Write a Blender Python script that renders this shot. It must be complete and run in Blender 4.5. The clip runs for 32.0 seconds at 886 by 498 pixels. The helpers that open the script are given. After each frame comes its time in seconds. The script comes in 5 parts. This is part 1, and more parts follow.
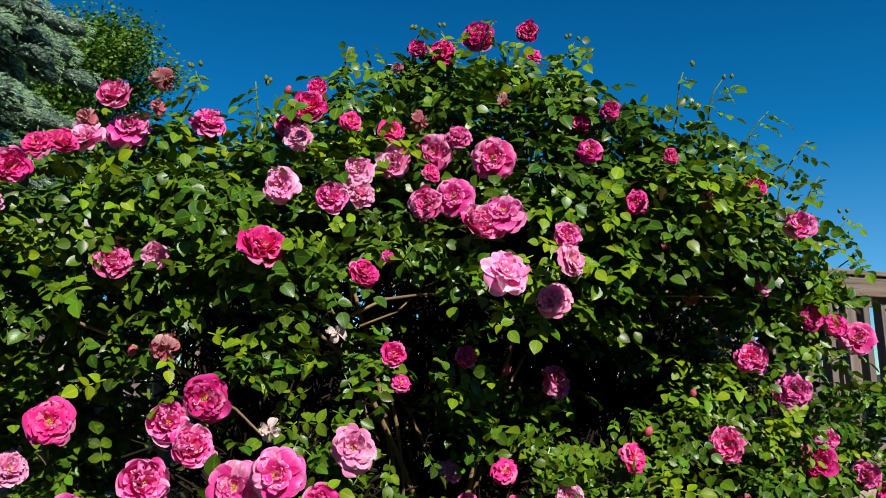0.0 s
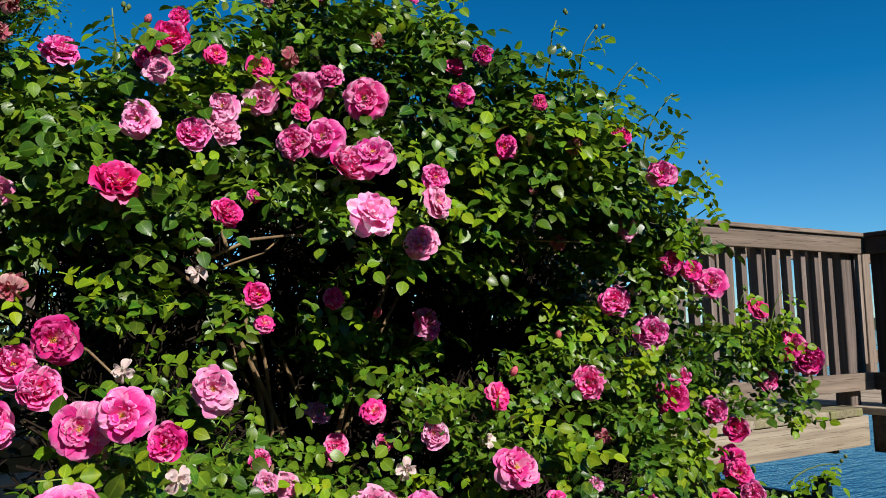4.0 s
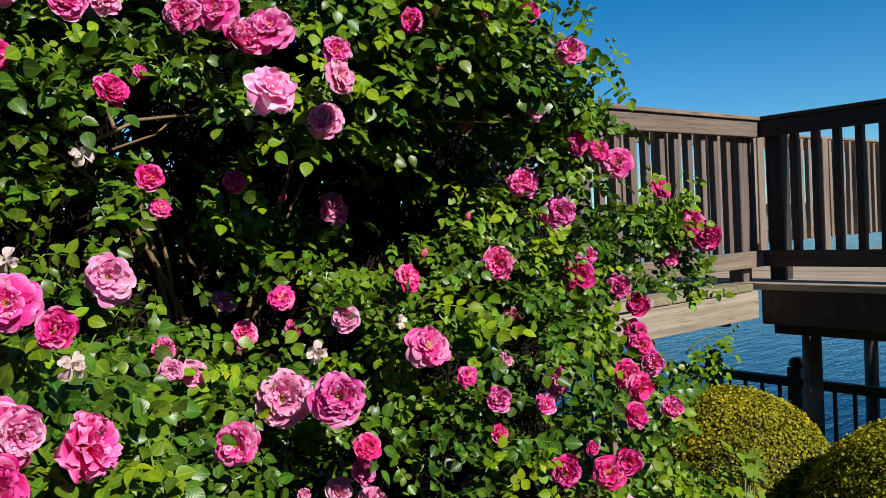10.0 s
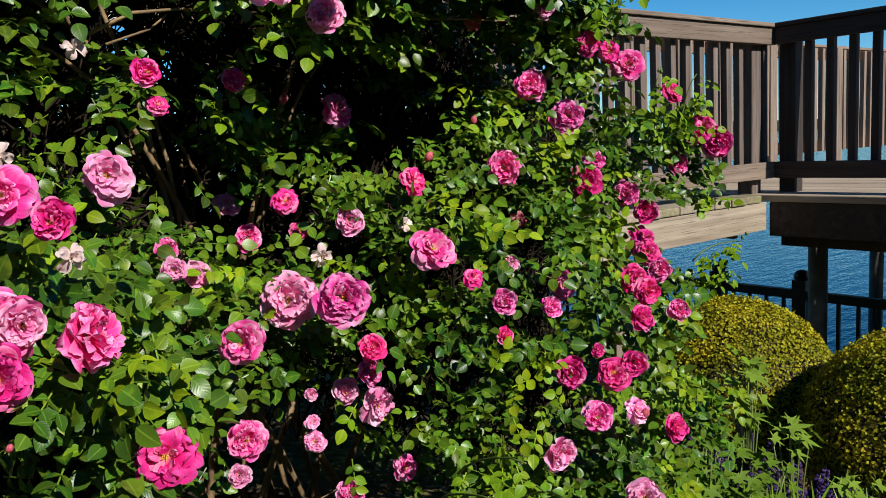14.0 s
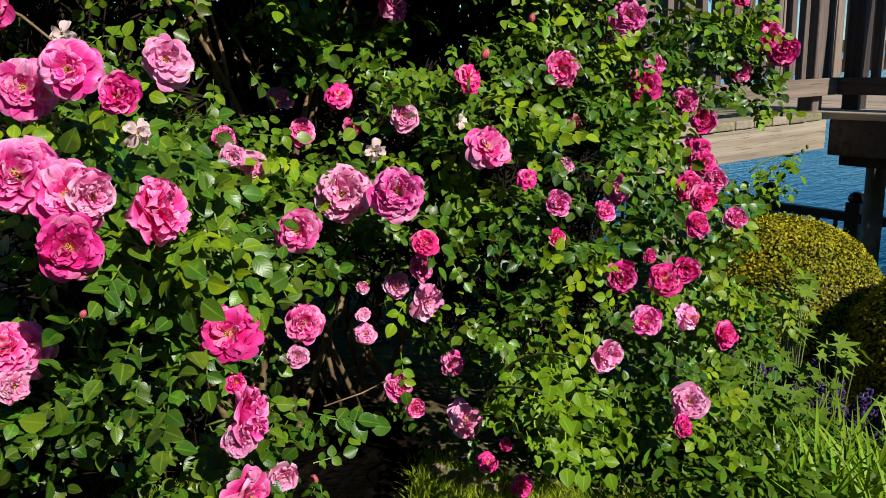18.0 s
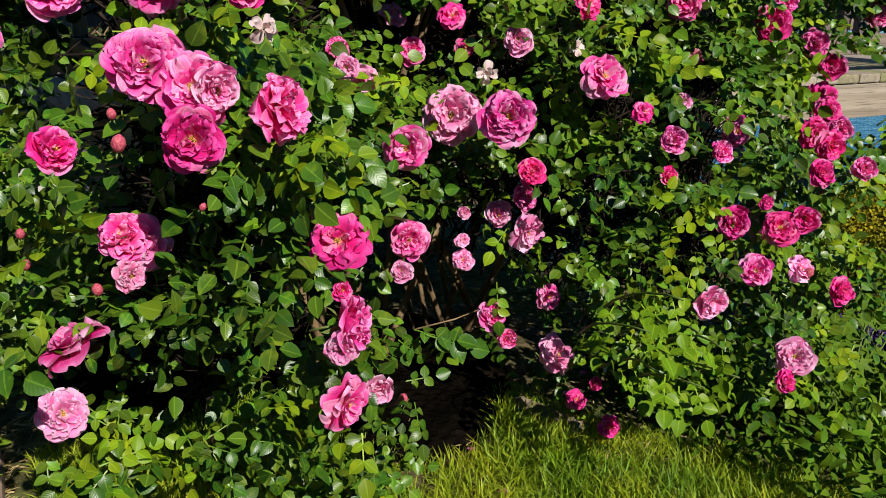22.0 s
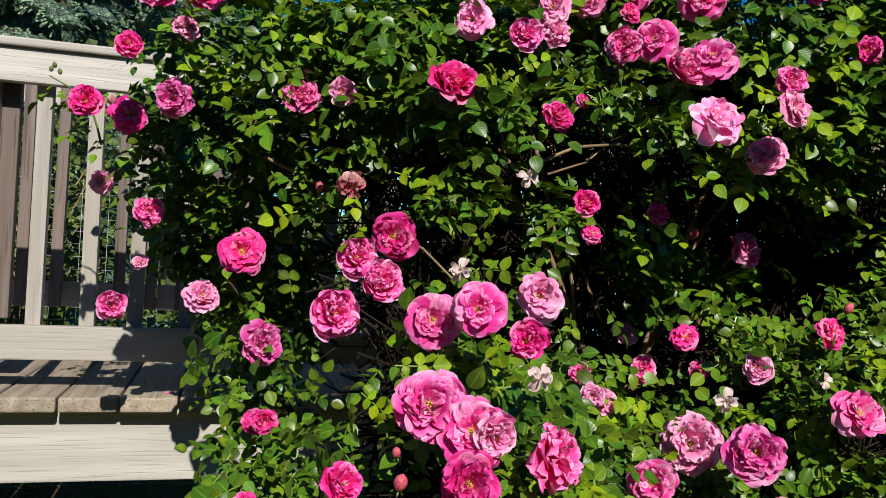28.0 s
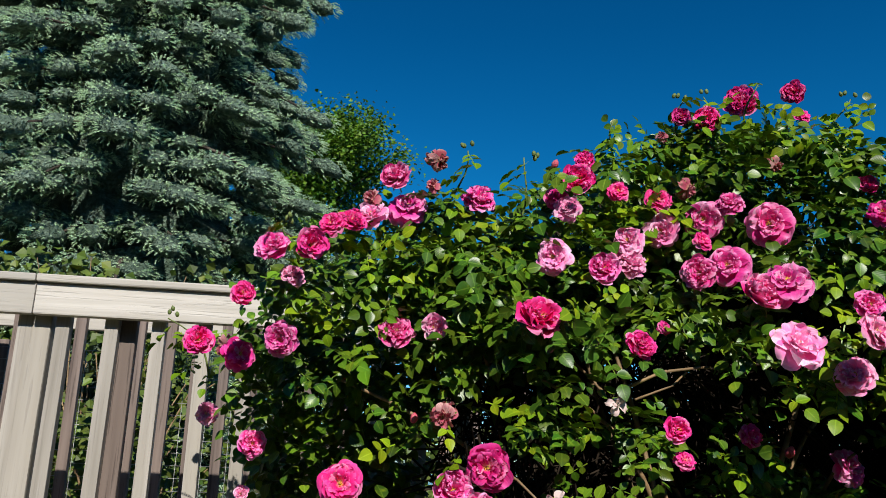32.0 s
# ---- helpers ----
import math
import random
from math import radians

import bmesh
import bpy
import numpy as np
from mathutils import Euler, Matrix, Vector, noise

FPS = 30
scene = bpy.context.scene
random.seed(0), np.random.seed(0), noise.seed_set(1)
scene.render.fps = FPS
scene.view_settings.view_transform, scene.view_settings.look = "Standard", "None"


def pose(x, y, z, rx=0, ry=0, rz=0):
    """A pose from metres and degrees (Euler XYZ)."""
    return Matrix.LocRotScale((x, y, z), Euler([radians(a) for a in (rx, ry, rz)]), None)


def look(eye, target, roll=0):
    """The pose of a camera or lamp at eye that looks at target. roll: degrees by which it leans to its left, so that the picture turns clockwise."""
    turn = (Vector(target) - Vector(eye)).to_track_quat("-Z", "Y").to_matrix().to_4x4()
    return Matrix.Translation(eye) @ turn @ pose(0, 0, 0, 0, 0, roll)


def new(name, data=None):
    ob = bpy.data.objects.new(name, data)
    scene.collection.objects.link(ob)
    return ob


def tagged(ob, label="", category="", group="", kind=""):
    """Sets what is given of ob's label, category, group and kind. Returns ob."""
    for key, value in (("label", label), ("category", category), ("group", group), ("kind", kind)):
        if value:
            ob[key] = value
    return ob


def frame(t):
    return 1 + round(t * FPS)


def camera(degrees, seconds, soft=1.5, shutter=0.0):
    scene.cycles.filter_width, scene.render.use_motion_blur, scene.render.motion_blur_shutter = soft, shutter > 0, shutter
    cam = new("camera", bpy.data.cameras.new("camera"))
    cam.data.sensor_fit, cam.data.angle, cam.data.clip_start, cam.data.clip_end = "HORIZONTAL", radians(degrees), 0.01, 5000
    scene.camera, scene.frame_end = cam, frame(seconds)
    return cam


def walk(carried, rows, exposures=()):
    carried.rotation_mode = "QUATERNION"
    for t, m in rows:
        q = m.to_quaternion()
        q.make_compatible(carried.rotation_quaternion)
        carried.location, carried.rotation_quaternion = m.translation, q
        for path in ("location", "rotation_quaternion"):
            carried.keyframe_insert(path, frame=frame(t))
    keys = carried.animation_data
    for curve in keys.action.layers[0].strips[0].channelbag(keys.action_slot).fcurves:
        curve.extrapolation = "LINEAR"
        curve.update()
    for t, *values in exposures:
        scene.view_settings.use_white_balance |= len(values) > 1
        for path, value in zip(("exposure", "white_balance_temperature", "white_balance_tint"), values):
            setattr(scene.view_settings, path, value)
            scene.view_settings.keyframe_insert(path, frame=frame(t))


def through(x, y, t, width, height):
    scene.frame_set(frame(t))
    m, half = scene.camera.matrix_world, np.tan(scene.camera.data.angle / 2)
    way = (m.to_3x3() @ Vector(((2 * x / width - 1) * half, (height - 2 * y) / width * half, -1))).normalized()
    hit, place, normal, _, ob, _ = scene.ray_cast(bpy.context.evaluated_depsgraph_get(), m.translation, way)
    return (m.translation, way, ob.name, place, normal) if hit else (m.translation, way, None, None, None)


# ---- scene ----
cam = camera(57.5, 32.0, soft=0.9)
PATH = [
    (0, (0.191, -0.148, 1.007), (1.023, 1.638, 1.350), -1.0),
    (0.5, (0.194, -0.153, 1.005), (1.050, 1.625, 1.335), -1.0),
    (1, (0.202, -0.160, 1.003), (1.093, 1.604, 1.316), -1.0),
    (1.5, (0.211, -0.162, 1.005), (1.143, 1.584, 1.295), -0.8),
    (2, (0.211, -0.159, 0.997), (1.189, 1.564, 1.272), -0.9),
    (2.5, (0.224, -0.162, 0.991), (1.231, 1.547, 1.245), -1.1),
    (3, (0.226, -0.164, 0.996), (1.254, 1.536, 1.227), -1.1),
    (3.5, (0.229, -0.169, 0.995), (1.281, 1.517, 1.219), -1.1),
    (5.5, (0.251, -0.162, 0.984), (1.365, 1.492, 1.139), -1.9),
    (6, (0.253, -0.164, 0.981), (1.390, 1.476, 1.120), -1.9),
    (6.5, (0.256, -0.164, 0.977), (1.413, 1.463, 1.100), -1.8),
    (7, (0.252, -0.165, 0.976), (1.426, 1.451, 1.081), -1.6),
    (7.5, (0.248, -0.163, 0.974), (1.438, 1.442, 1.057), -1.6),
    (8, (0.255, -0.153, 0.971), (1.462, 1.441, 1.019), -1.6),
    (8.5, (0.263, -0.148, 0.970), (1.482, 1.438, 0.974), -1.8),
    (9, (0.264, -0.146, 0.968), (1.504, 1.423, 0.948), -2.2),
    (9.5, (0.261, -0.145, 0.967), (1.516, 1.412, 0.934), -2.5),
    (10, (0.258, -0.140, 0.966), (1.506, 1.422, 0.911), -2.8),
    (10.5, (0.260, -0.134, 0.961), (1.505, 1.429, 0.889), -2.7),
    (11, (0.263, -0.127, 0.956), (1.509, 1.436, 0.869), -2.7),
    (11.5, (0.269, -0.123, 0.953), (1.517, 1.436, 0.844), -2.9),
    (12, (0.268, -0.122, 0.949), (1.514, 1.436, 0.805), -2.8),
    (12.5, (0.272, -0.122, 0.942), (1.513, 1.437, 0.768), -2.7),
    (13, (0.273, -0.119, 0.938), (1.505, 1.443, 0.732), -2.8),
    (13.5, (0.272, -0.121, 0.936), (1.494, 1.444, 0.699), -3.0),
    (15.5, (0.270, -0.116, 0.925), (1.486, 1.441, 0.619), -2.5),
    (16, (0.263, -0.115, 0.924), (1.478, 1.438, 0.590), -2.0),
    (16.5, (0.260, -0.110, 0.915), (1.450, 1.454, 0.541), -1.5),
    (17, (0.253, -0.108, 0.912), (1.410, 1.472, 0.503), -1.2),
    (17.5, (0.250, -0.110, 0.907), (1.384, 1.481, 0.479), -1.5),
    (18, (0.251, -0.105, 0.901), (1.362, 1.493, 0.442), -1.6),
    (18.5, (0.251, -0.101, 0.898), (1.343, 1.501, 0.409), -1.4),
    (19, (0.249, -0.099, 0.894), (1.330, 1.503, 0.378), -1.2),
    (19.5, (0.248, -0.094, 0.887), (1.322, 1.504, 0.346), -0.8),
    (20, (0.248, -0.093, 0.881), (1.305, 1.511, 0.324), -0.5),
    (20.5, (0.240, -0.086, 0.880), (1.270, 1.530, 0.311), 0.1),
    (21, (0.236, -0.078, 0.875), (1.218, 1.564, 0.293), 0.4),
    (21.5, (0.233, -0.073, 0.870), (1.173, 1.590, 0.278), 0.7),
    (22, (0.228, -0.068, 0.867), (1.148, 1.604, 0.271), 1.1),
    (22.5, (0.227, -0.065, 0.864), (1.104, 1.633, 0.274), 0.9),
    (23, (0.229, -0.062, 0.863), (1.073, 1.655, 0.281), 0.5),
    (23.5, (0.229, -0.055, 0.862), (1.069, 1.671, 0.298), 0.8),
    (24, (0.203, -0.041, 0.864), (1.020, 1.700, 0.315), 1.3),
    (24.5, (0.191, -0.029, 0.873), (0.984, 1.734, 0.361), 0.4),
    (25, (0.174, -0.029, 0.892), (0.949, 1.762, 0.454), 0.3),
    (25.5, (0.154, -0.021, 0.909), (0.888, 1.809, 0.574), 1.4),
    (26, (0.147, -0.025, 0.926), (0.840, 1.839, 0.714), 2.5),
    (26.5, (0.140, -0.030, 0.937), (0.802, 1.853, 0.818), 2.9),
    (28.5, (0.114, -0.052, 0.959), (0.590, 1.888, 1.053), 2.5),
    (29, (0.097, -0.071, 0.967), (0.508, 1.880, 1.124), 2.1),
    (29.5, (0.094, -0.084, 0.973), (0.453, 1.872, 1.190), 1.5),
    (30, (0.104, -0.078, 0.977), (0.437, 1.876, 1.242), 1.1),
    (30.5, (0.106, -0.080, 0.986), (0.419, 1.869, 1.305), 1.1),
    (31, (0.102, -0.095, 0.991), (0.407, 1.842, 1.384), 1.4),
    (31.5, (0.092, -0.108, 0.997), (0.408, 1.811, 1.464), 1.5),
    (32, (0.084, -0.117, 0.999), (0.404, 1.788, 1.519), 1.7),
]
walk(cam, [(t, look(eye, target, roll)) for t, eye, target, roll in PATH])

# ---- world, sun ----
SUN_AZ, SUN_EL = 3.6, 38.0      # the sun stands behind the viewer, a little to +x of -y
world = bpy.data.worlds.new("sky")
scene.world = world
world.use_nodes = True
wn, wl = world.node_tree.nodes, world.node_tree.links
sky = wn.new("ShaderNodeTexSky")
sky.sky_type, sky.sun_disc = "NISHITA", False
sky.sun_elevation, sky.sun_rotation = radians(SUN_EL), radians(180 - SUN_AZ)
sky.air_density, sky.dust_density, sky.ozone_density = 1.0, 0.0, 3.0
wn["Background"].inputs[1].default_value = 0.07
# the deep, polarised blue of a very clear day, paler towards the horizon
where = wn.new("ShaderNodeTexCoord")
height = wn.new("ShaderNodeSeparateXYZ")
wl.new(where.outputs["Generated"], height.inputs[0])
tint = wn.new("ShaderNodeValToRGB")
te = tint.color_ramp.elements
te[0].position, te[0].color = 0.0, (0.95, 1.45, 1.85, 1)
te[1].position, te[1].color = 1.0, (0.010, 0.42, 0.75, 1)
for at, col in ((0.10, (0.48, 1.18, 1.68, 1)), (0.28, (0.045, 0.93, 1.45, 1)), (0.5, (0.010, 0.70, 1.17, 1))):
    te.new(at).color = col
wl.new(height.outputs["Z"], tint.inputs[0])
deep = wn.new("ShaderNodeMix")
deep.data_type, deep.blend_type = "RGBA", "MULTIPLY"
deep.inputs[0].default_value = 1.0
wl.new(sky.outputs[0], deep.inputs[6])
wl.new(tint.outputs[0], deep.inputs[7])
wl.new(deep.outputs[2], wn["Background"].inputs[0])
sun_data = bpy.data.lights.new("sun", "SUN")
sun_data.energy, sun_data.angle, sun_data.color = 5.8, radians(0.53), (1.0, 0.95, 0.87)
sun = new("sun", sun_data)
sun.matrix_world = look((math.sin(radians(SUN_AZ)) * 20, -math.cos(radians(SUN_AZ)) * 20, 20 * math.tan(radians(SUN_EL))), (0, 0, 0))


# ---- materials ----
def shader(name, rough=0.6, metal=0.0, spec=0.5):
    m = bpy.data.materials.new(name)
    m.use_nodes = True
    n, l = m.node_tree.nodes, m.node_tree.links
    b = n["Principled BSDF"]
    b.inputs["Roughness"].default_value = rough
    b.inputs["Metallic"].default_value = metal
    b.inputs["Specular IOR Level"].default_value = spec
    return m, n, l, b


def mix(n, l, fac, a, b, mode="MIX"):
    """A colour mix; each input is a socket or a value."""
    k = n.new("ShaderNodeMix")
    k.data_type, k.blend_type = "RGBA", mode
    for i, v in ((0, fac), (6, a), (7, b)):
        if hasattr(v, "links"):
            l.new(v, k.inputs[i])
        elif i == 0:
            k.inputs[0].default_value = v
        else:
            k.inputs[i].default_value = (*v, 1)
    return k.outputs[2]


def noise_tex(n, l, scale, detail=3.0, stretch=(1, 1, 1), coords="Object", lo=0.35, hi=0.65, turn=None):
    c = n.new("ShaderNodeTexCoord")
    mp = n.new("ShaderNodeMapping")
    mp.inputs["Scale"].default_value = stretch
    l.new(c.outputs[coords], mp.inputs[0])
    if turn:
        l.new(turn, mp.inputs["Location"])
    t = n.new("ShaderNodeTexNoise")
    t.inputs["Scale"].default_value, t.inputs["Detail"].default_value = scale, detail
    l.new(mp.outputs[0], t.inputs[0])
    r = n.new("ShaderNodeMapRange")
    r.inputs[1].default_value, r.inputs[2].default_value = lo, hi
    l.new(t.outputs[0], r.inputs[0])
    return r.outputs[0]


def bump(n, l, b, height, strength=0.3, distance=0.005):
    k = n.new("ShaderNodeBump")
    k.inputs["Strength"].default_value, k.inputs["Distance"].default_value = strength, distance
    l.new(height, k.inputs["Height"])
    l.new(k.outputs[0], b.inputs["Normal"])


def shaken(n, l, socket, amount, island=False, hue=0.0):
    """Varies brightness, and a little hue, from object to object or piece to piece."""
    r = n.new("ShaderNodeNewGeometry").outputs["Random Per Island"] if island else n.new("ShaderNodeObjectInfo").outputs["Random"]
    h = n.new("ShaderNodeHueSaturation")
    mr = n.new("ShaderNodeMapRange")
    mr.inputs[3].default_value, mr.inputs[4].default_value = 1 - amount, 1 + amount
    l.new(r, mr.inputs[0])
    l.new(mr.outputs[0], h.inputs["Value"])
    if hue:
        m2 = n.new("ShaderNodeMath")
        m2.operation = "MULTIPLY_ADD"
        m2.inputs[1].default_value, m2.inputs[2].default_value = 7.31, 0.0
        l.new(r, m2.inputs[0])
        m3 = n.new("ShaderNodeMath")
        m3.operation = "FRACT"
        l.new(m2.outputs[0], m3.inputs[0])
        m4 = n.new("ShaderNodeMapRange")
        m4.inputs[3].default_value, m4.inputs[4].default_value = 0.5 - hue, 0.5 + hue
        l.new(m3.outputs[0], m4.inputs[0])
        l.new(m4.outputs[0], h.inputs["Hue"])
    l.new(socket, h.inputs["Color"])
    return h.outputs[0]


def wood(name, dark, light, stain, axis=0, rough=0.75, worn=0.55):
    """Weathered softwood with its grain along one axis of the board."""
    m, n, l, b = shader(name, rough, spec=0.3)
    st = [38.0, 38.0, 38.0]
    st[axis] = 1.6
    offs = n.new("ShaderNodeVectorMath")
    offs.operation = "SCALE"
    offs.inputs[0].default_value = (31.0, 17.0, 23.0)
    l.new(n.new("ShaderNodeObjectInfo").outputs["Random"], offs.inputs["Scale"])
    grain = noise_tex(n, l, 1.0, 5, st, turn=offs.outputs[0], lo=0.3, hi=0.7)
    st2 = [9.0, 9.0, 9.0]
    st2[axis] = 0.8
    broad = noise_tex(n, l, 1.0, 3, st2, turn=offs.outputs[0], lo=0.42, hi=0.68)
    fine = [170.0, 170.0, 170.0]
    fine[axis] = 5.0
    cracks = noise_tex(n, l, 1.0, 4, fine, turn=offs.outputs[0], lo=0.57, hi=0.66)
    c = mix(n, l, grain, dark, light)
    c = mix(n, l, broad, c, stain)
    c2 = mix(n, l, cracks, c, tuple(v * 0.35 for v in dark))
    c3 = mix(n, l, worn, c, c2)
    l.new(shaken(n, l, c3, 0.14), b.inputs["Base Color"])
    hgt = mix(n, l, cracks, grain, (0, 0, 0))
    bump(n, l, b, hgt, 0.5, 0.002)
    return m


def leafy(name, young, old, rough=0.42, spec=0.5, through=0.25, vary=0.25, island=True, hue=0.02, rib=False):
    m, n, l, b = shader(name, rough, spec=spec)
    patch = noise_tex(n, l, 6.0, 2, coords="Object")
    c = mix(n, l, patch, old, young)
    if rib:
        # a paler midrib and faint side veins
        uv = n.new("ShaderNodeSeparateXYZ")
        l.new(n.new("ShaderNodeUVMap").outputs[0], uv.inputs[0])
        k = n.new("ShaderNodeMath")
        k.operation = "COMPARE"
        k.inputs[1].default_value, k.inputs[2].default_value = 0.5, 0.045
        l.new(uv.outputs[0], k.inputs[0])
        g = n.new("ShaderNodeMath")
        g.operation = "MULTIPLY"
        g.inputs[1].default_value = 0.28
        l.new(k.outputs[0], g.inputs[0])
        c = mix(n, l, g.outputs[0], c, tuple(min(1, v * 1.9 + 0.02) for v in young))
        edge = noise_tex(n, l, 55.0, 2, lo=0.55, hi=0.75)
        c = mix(n, l, edge, c, (young[0] * 1.3, young[1] * 1.1, young[2]))
    c = shaken(n, l, c, vary, island, hue)
    l.new(c, b.inputs["Base Color"])
    if rib:
        # side veins quilt the blade
        def calc(op, a, k, add=0.0):
            q = n.new("ShaderNodeMath")
            q.operation = op
            l.new(a, q.inputs[0])
            if hasattr(k, "links"):
                l.new(k, q.inputs[1])
            else:
                q.inputs[1].default_value = k
            q.inputs[2].default_value = add
            return q.outputs[0]

        off = calc("ABSOLUTE", calc("SUBTRACT", uv.outputs[0], 0.5), 0.0)
        run = calc("SUBTRACT", calc("MULTIPLY", uv.outputs[1], 44.0), calc("MULTIPLY", off, 26.0))
        bump(n, l, b, calc("SINE", run, 0.0), 0.08, 0.0005)
    else:
        bump(n, l, b, noise_tex(n, l, 260.0, 2), 0.15, 0.001)
    if through:
        t = n.new("ShaderNodeBsdfTranslucent")
        tc = mix(n, l, 1.0, c, (1.0, 0.95, 0.35), "MULTIPLY")
        l.new(tc, t.inputs[0])
        s = n.new("ShaderNodeMixShader")
        s.inputs[0].default_value = through
        out = n["Material Output"]
        l.new(b.outputs[0], s.inputs[1])
        l.new(t.outputs[0], s.inputs[2])
        l.new(s.outputs[0], out.inputs[0])
    return m


def petal(name, base, mid, tip, through=0.3):
    """Petals: colour runs from claw to rim along the UV, and every petal differs."""
    m, n, l, b = shader(name, 0.55, spec=0.25)
    uv = n.new("ShaderNodeUVMap")
    sep = n.new("ShaderNodeSeparateXYZ")
    l.new(uv.outputs[0], sep.inputs[0])
    r = n.new("ShaderNodeValToRGB")
    e = r.color_ramp.elements
    e[0].position, e[0].color = 0.02, (*base, 1)
    e[1].position, e[1].color = 1.0, (*tip, 1)
    k = e.new(0.35)
    k.color = (*mid, 1)
    k = e.new(0.75)
    k.color = (*[0.78 * a + 0.22 * c for a, c in zip(mid, tip)], 1)
    l.new(sep.outputs[1], r.inputs[0])
    isl = n.new("ShaderNodeNewGeometry").outputs["Random Per Island"]
    mr = n.new("ShaderNodeMapRange")
    mr.inputs[1].default_value, mr.inputs[2].default_value = 0.45, 1.0
    mr.inputs[4].default_value = 0.75
    l.new(isl, mr.inputs[0])
    c = mix(n, l, mr.outputs[0], r.outputs[0], tip)
    # some petals near white: fading, and sun highlights put into their colour
    pale_highlight = n.new("ShaderNodeMapRange")
    pale_highlight.inputs[1].default_value, pale_highlight.inputs[2].default_value = 0.66, 0.96
    pale_highlight.inputs[4].default_value = 0.62
    l.new(isl, pale_highlight.inputs[0])
    c = mix(n, l, pale_highlight.outputs[0], c, tuple(0.35 * a + 0.62 for a in tip))
    veins = noise_tex(n, l, 1.0, 3, (14, 2.0, 1), coords="UV", lo=0.38, hi=0.66)
    mm = n.new("ShaderNodeMath")
    mm.operation = "MULTIPLY"
    mm.inputs[1].default_value = 0.6
    l.new(veins, mm.inputs[0])
    c = mix(n, l, mm.outputs[0], c, mid)
    c = shaken(n, l, c, 0.12, False, 0.008)
    l.new(c, b.inputs["Base Color"])
    bump(n, l, b, veins, 0.25, 0.002)
    t = n.new("ShaderNodeBsdfTranslucent")
    l.new(c, t.inputs[0])
    s = n.new("ShaderNodeMixShader")
    s.inputs[0].default_value = through
    l.new(b.outputs[0], s.inputs[1])
    l.new(t.outputs[0], s.inputs[2])
    l.new(s.outputs[0], n["Material Output"].inputs[0])
    return m


def plain(name, a, b2, scale=20.0, rough=0.7, spec=0.4, bumps=0.3, dist=0.003, metal=0.0):
    m, n, l, b = shader(name, rough, metal, spec)
    f = noise_tex(n, l, scale, 4)
    g = noise_tex(n, l, scale * 0.17, 2)
    c = mix(n, l, f, a, b2)
    c = mix(n, l, g, c, tuple(v * 0.75 for v in a))
    l.new(shaken(n, l, c, 0.08), b.inputs["Base Color"])
    bump(n, l, b, f, bumps, dist)
    return m


PALE = dict(dark=(0.30, 0.275, 0.238), light=(0.45, 0.42, 0.38), stain=(0.365, 0.335, 0.285), worn=0.2)
BROWN = dict(dark=(0.13, 0.095, 0.07), light=(0.31, 0.24, 0.19), stain=(0.22, 0.165, 0.125))
M_pale_x = wood("bleached_wood_x", (0.375, 0.35, 0.31), (0.52, 0.495, 0.455), (0.43, 0.405, 0.36), axis=0, worn=0.2)
M_pale_z = wood("bleached_wood_z", axis=2, **PALE)
M_fascia = wood("tan_fascia_wood", (0.24, 0.19, 0.14), (0.46, 0.39, 0.30), (0.36, 0.30, 0.22), axis=0)
M_brown_x, M_brown_y, M_brown_z = (wood("brown_wood_%s" % "xyz"[a], axis=a, **BROWN) for a in (0, 1, 2))
M_dark_z = wood("dark_wood_z", (0.10, 0.075, 0.065), (0.24, 0.19, 0.165), (0.17, 0.13, 0.11), axis=2)
# deck wood darkened in colour for the side turned from the sun
M_shaded_x = wood("shade_dark_wood_x", (0.028, 0.022, 0.019), (0.075, 0.058, 0.05), (0.05, 0.038, 0.032), axis=0)
M_shaded_z = wood("shade_dark_wood_z", (0.028, 0.022, 0.019), (0.075, 0.058, 0.05), (0.05, 0.038, 0.032), axis=2)
M_plank = wood("plank_wood", (0.24, 0.19, 0.14), (0.44, 0.37, 0.29), (0.33, 0.285, 0.20), axis=1)
M_plank_mossy = wood("mossy_plank_wood", (0.20, 0.17, 0.10), (0.36, 0.32, 0.20), (0.27, 0.27, 0.11), axis=1)
M_deck_y = wood("deck_board_wood", (0.26, 0.20, 0.145), (0.46, 0.37, 0.28), (0.36, 0.29, 0.22), axis=1)
M_leaf = leafy("rose_leaf", (0.108, 0.196, 0.011), (0.027, 0.076, 0.007), rough=0.34, spec=0.30, through=0.12, vary=0.5, hue=0.022, rib=True)
M_leaf_young = leafy("young_rose_leaf", (0.20, 0.30, 0.009), (0.11, 0.20, 0.008), rough=0.40, spec=0.16, through=0.14, rib=True)
M_stem = plain("green_stem", (0.12, 0.19, 0.04), (0.20, 0.22, 0.07), 40, 0.5)
M_cane = plain("tan_cane", (0.20, 0.13, 0.065), (0.34, 0.23, 0.11), 60, 0.65)
M_petal_deep = petal("deep_pink_petal", (0.88, 0.45, 0.30), (0.80, 0.006, 0.22), (0.93, 0.13, 0.50))
M_petal_pink = petal("pink_petal", (0.93, 0.72, 0.62), (0.85, 0.011, 0.32), (0.97, 0.42, 0.74))
M_petal_pale = petal("pale_pink_petal", (0.92, 0.82, 0.70), (0.90, 0.20, 0.50), (0.95, 0.64, 0.82))
M_petal_white = petal("faded_white_petal", (0.8, 0.7, 0.5), (0.80, 0.60, 0.58), (0.84, 0.76, 0.70))
M_petal_spent = petal("withered_petal", (0.5, 0.4, 0.2), (0.45, 0.07, 0.12), (0.62, 0.36, 0.30))
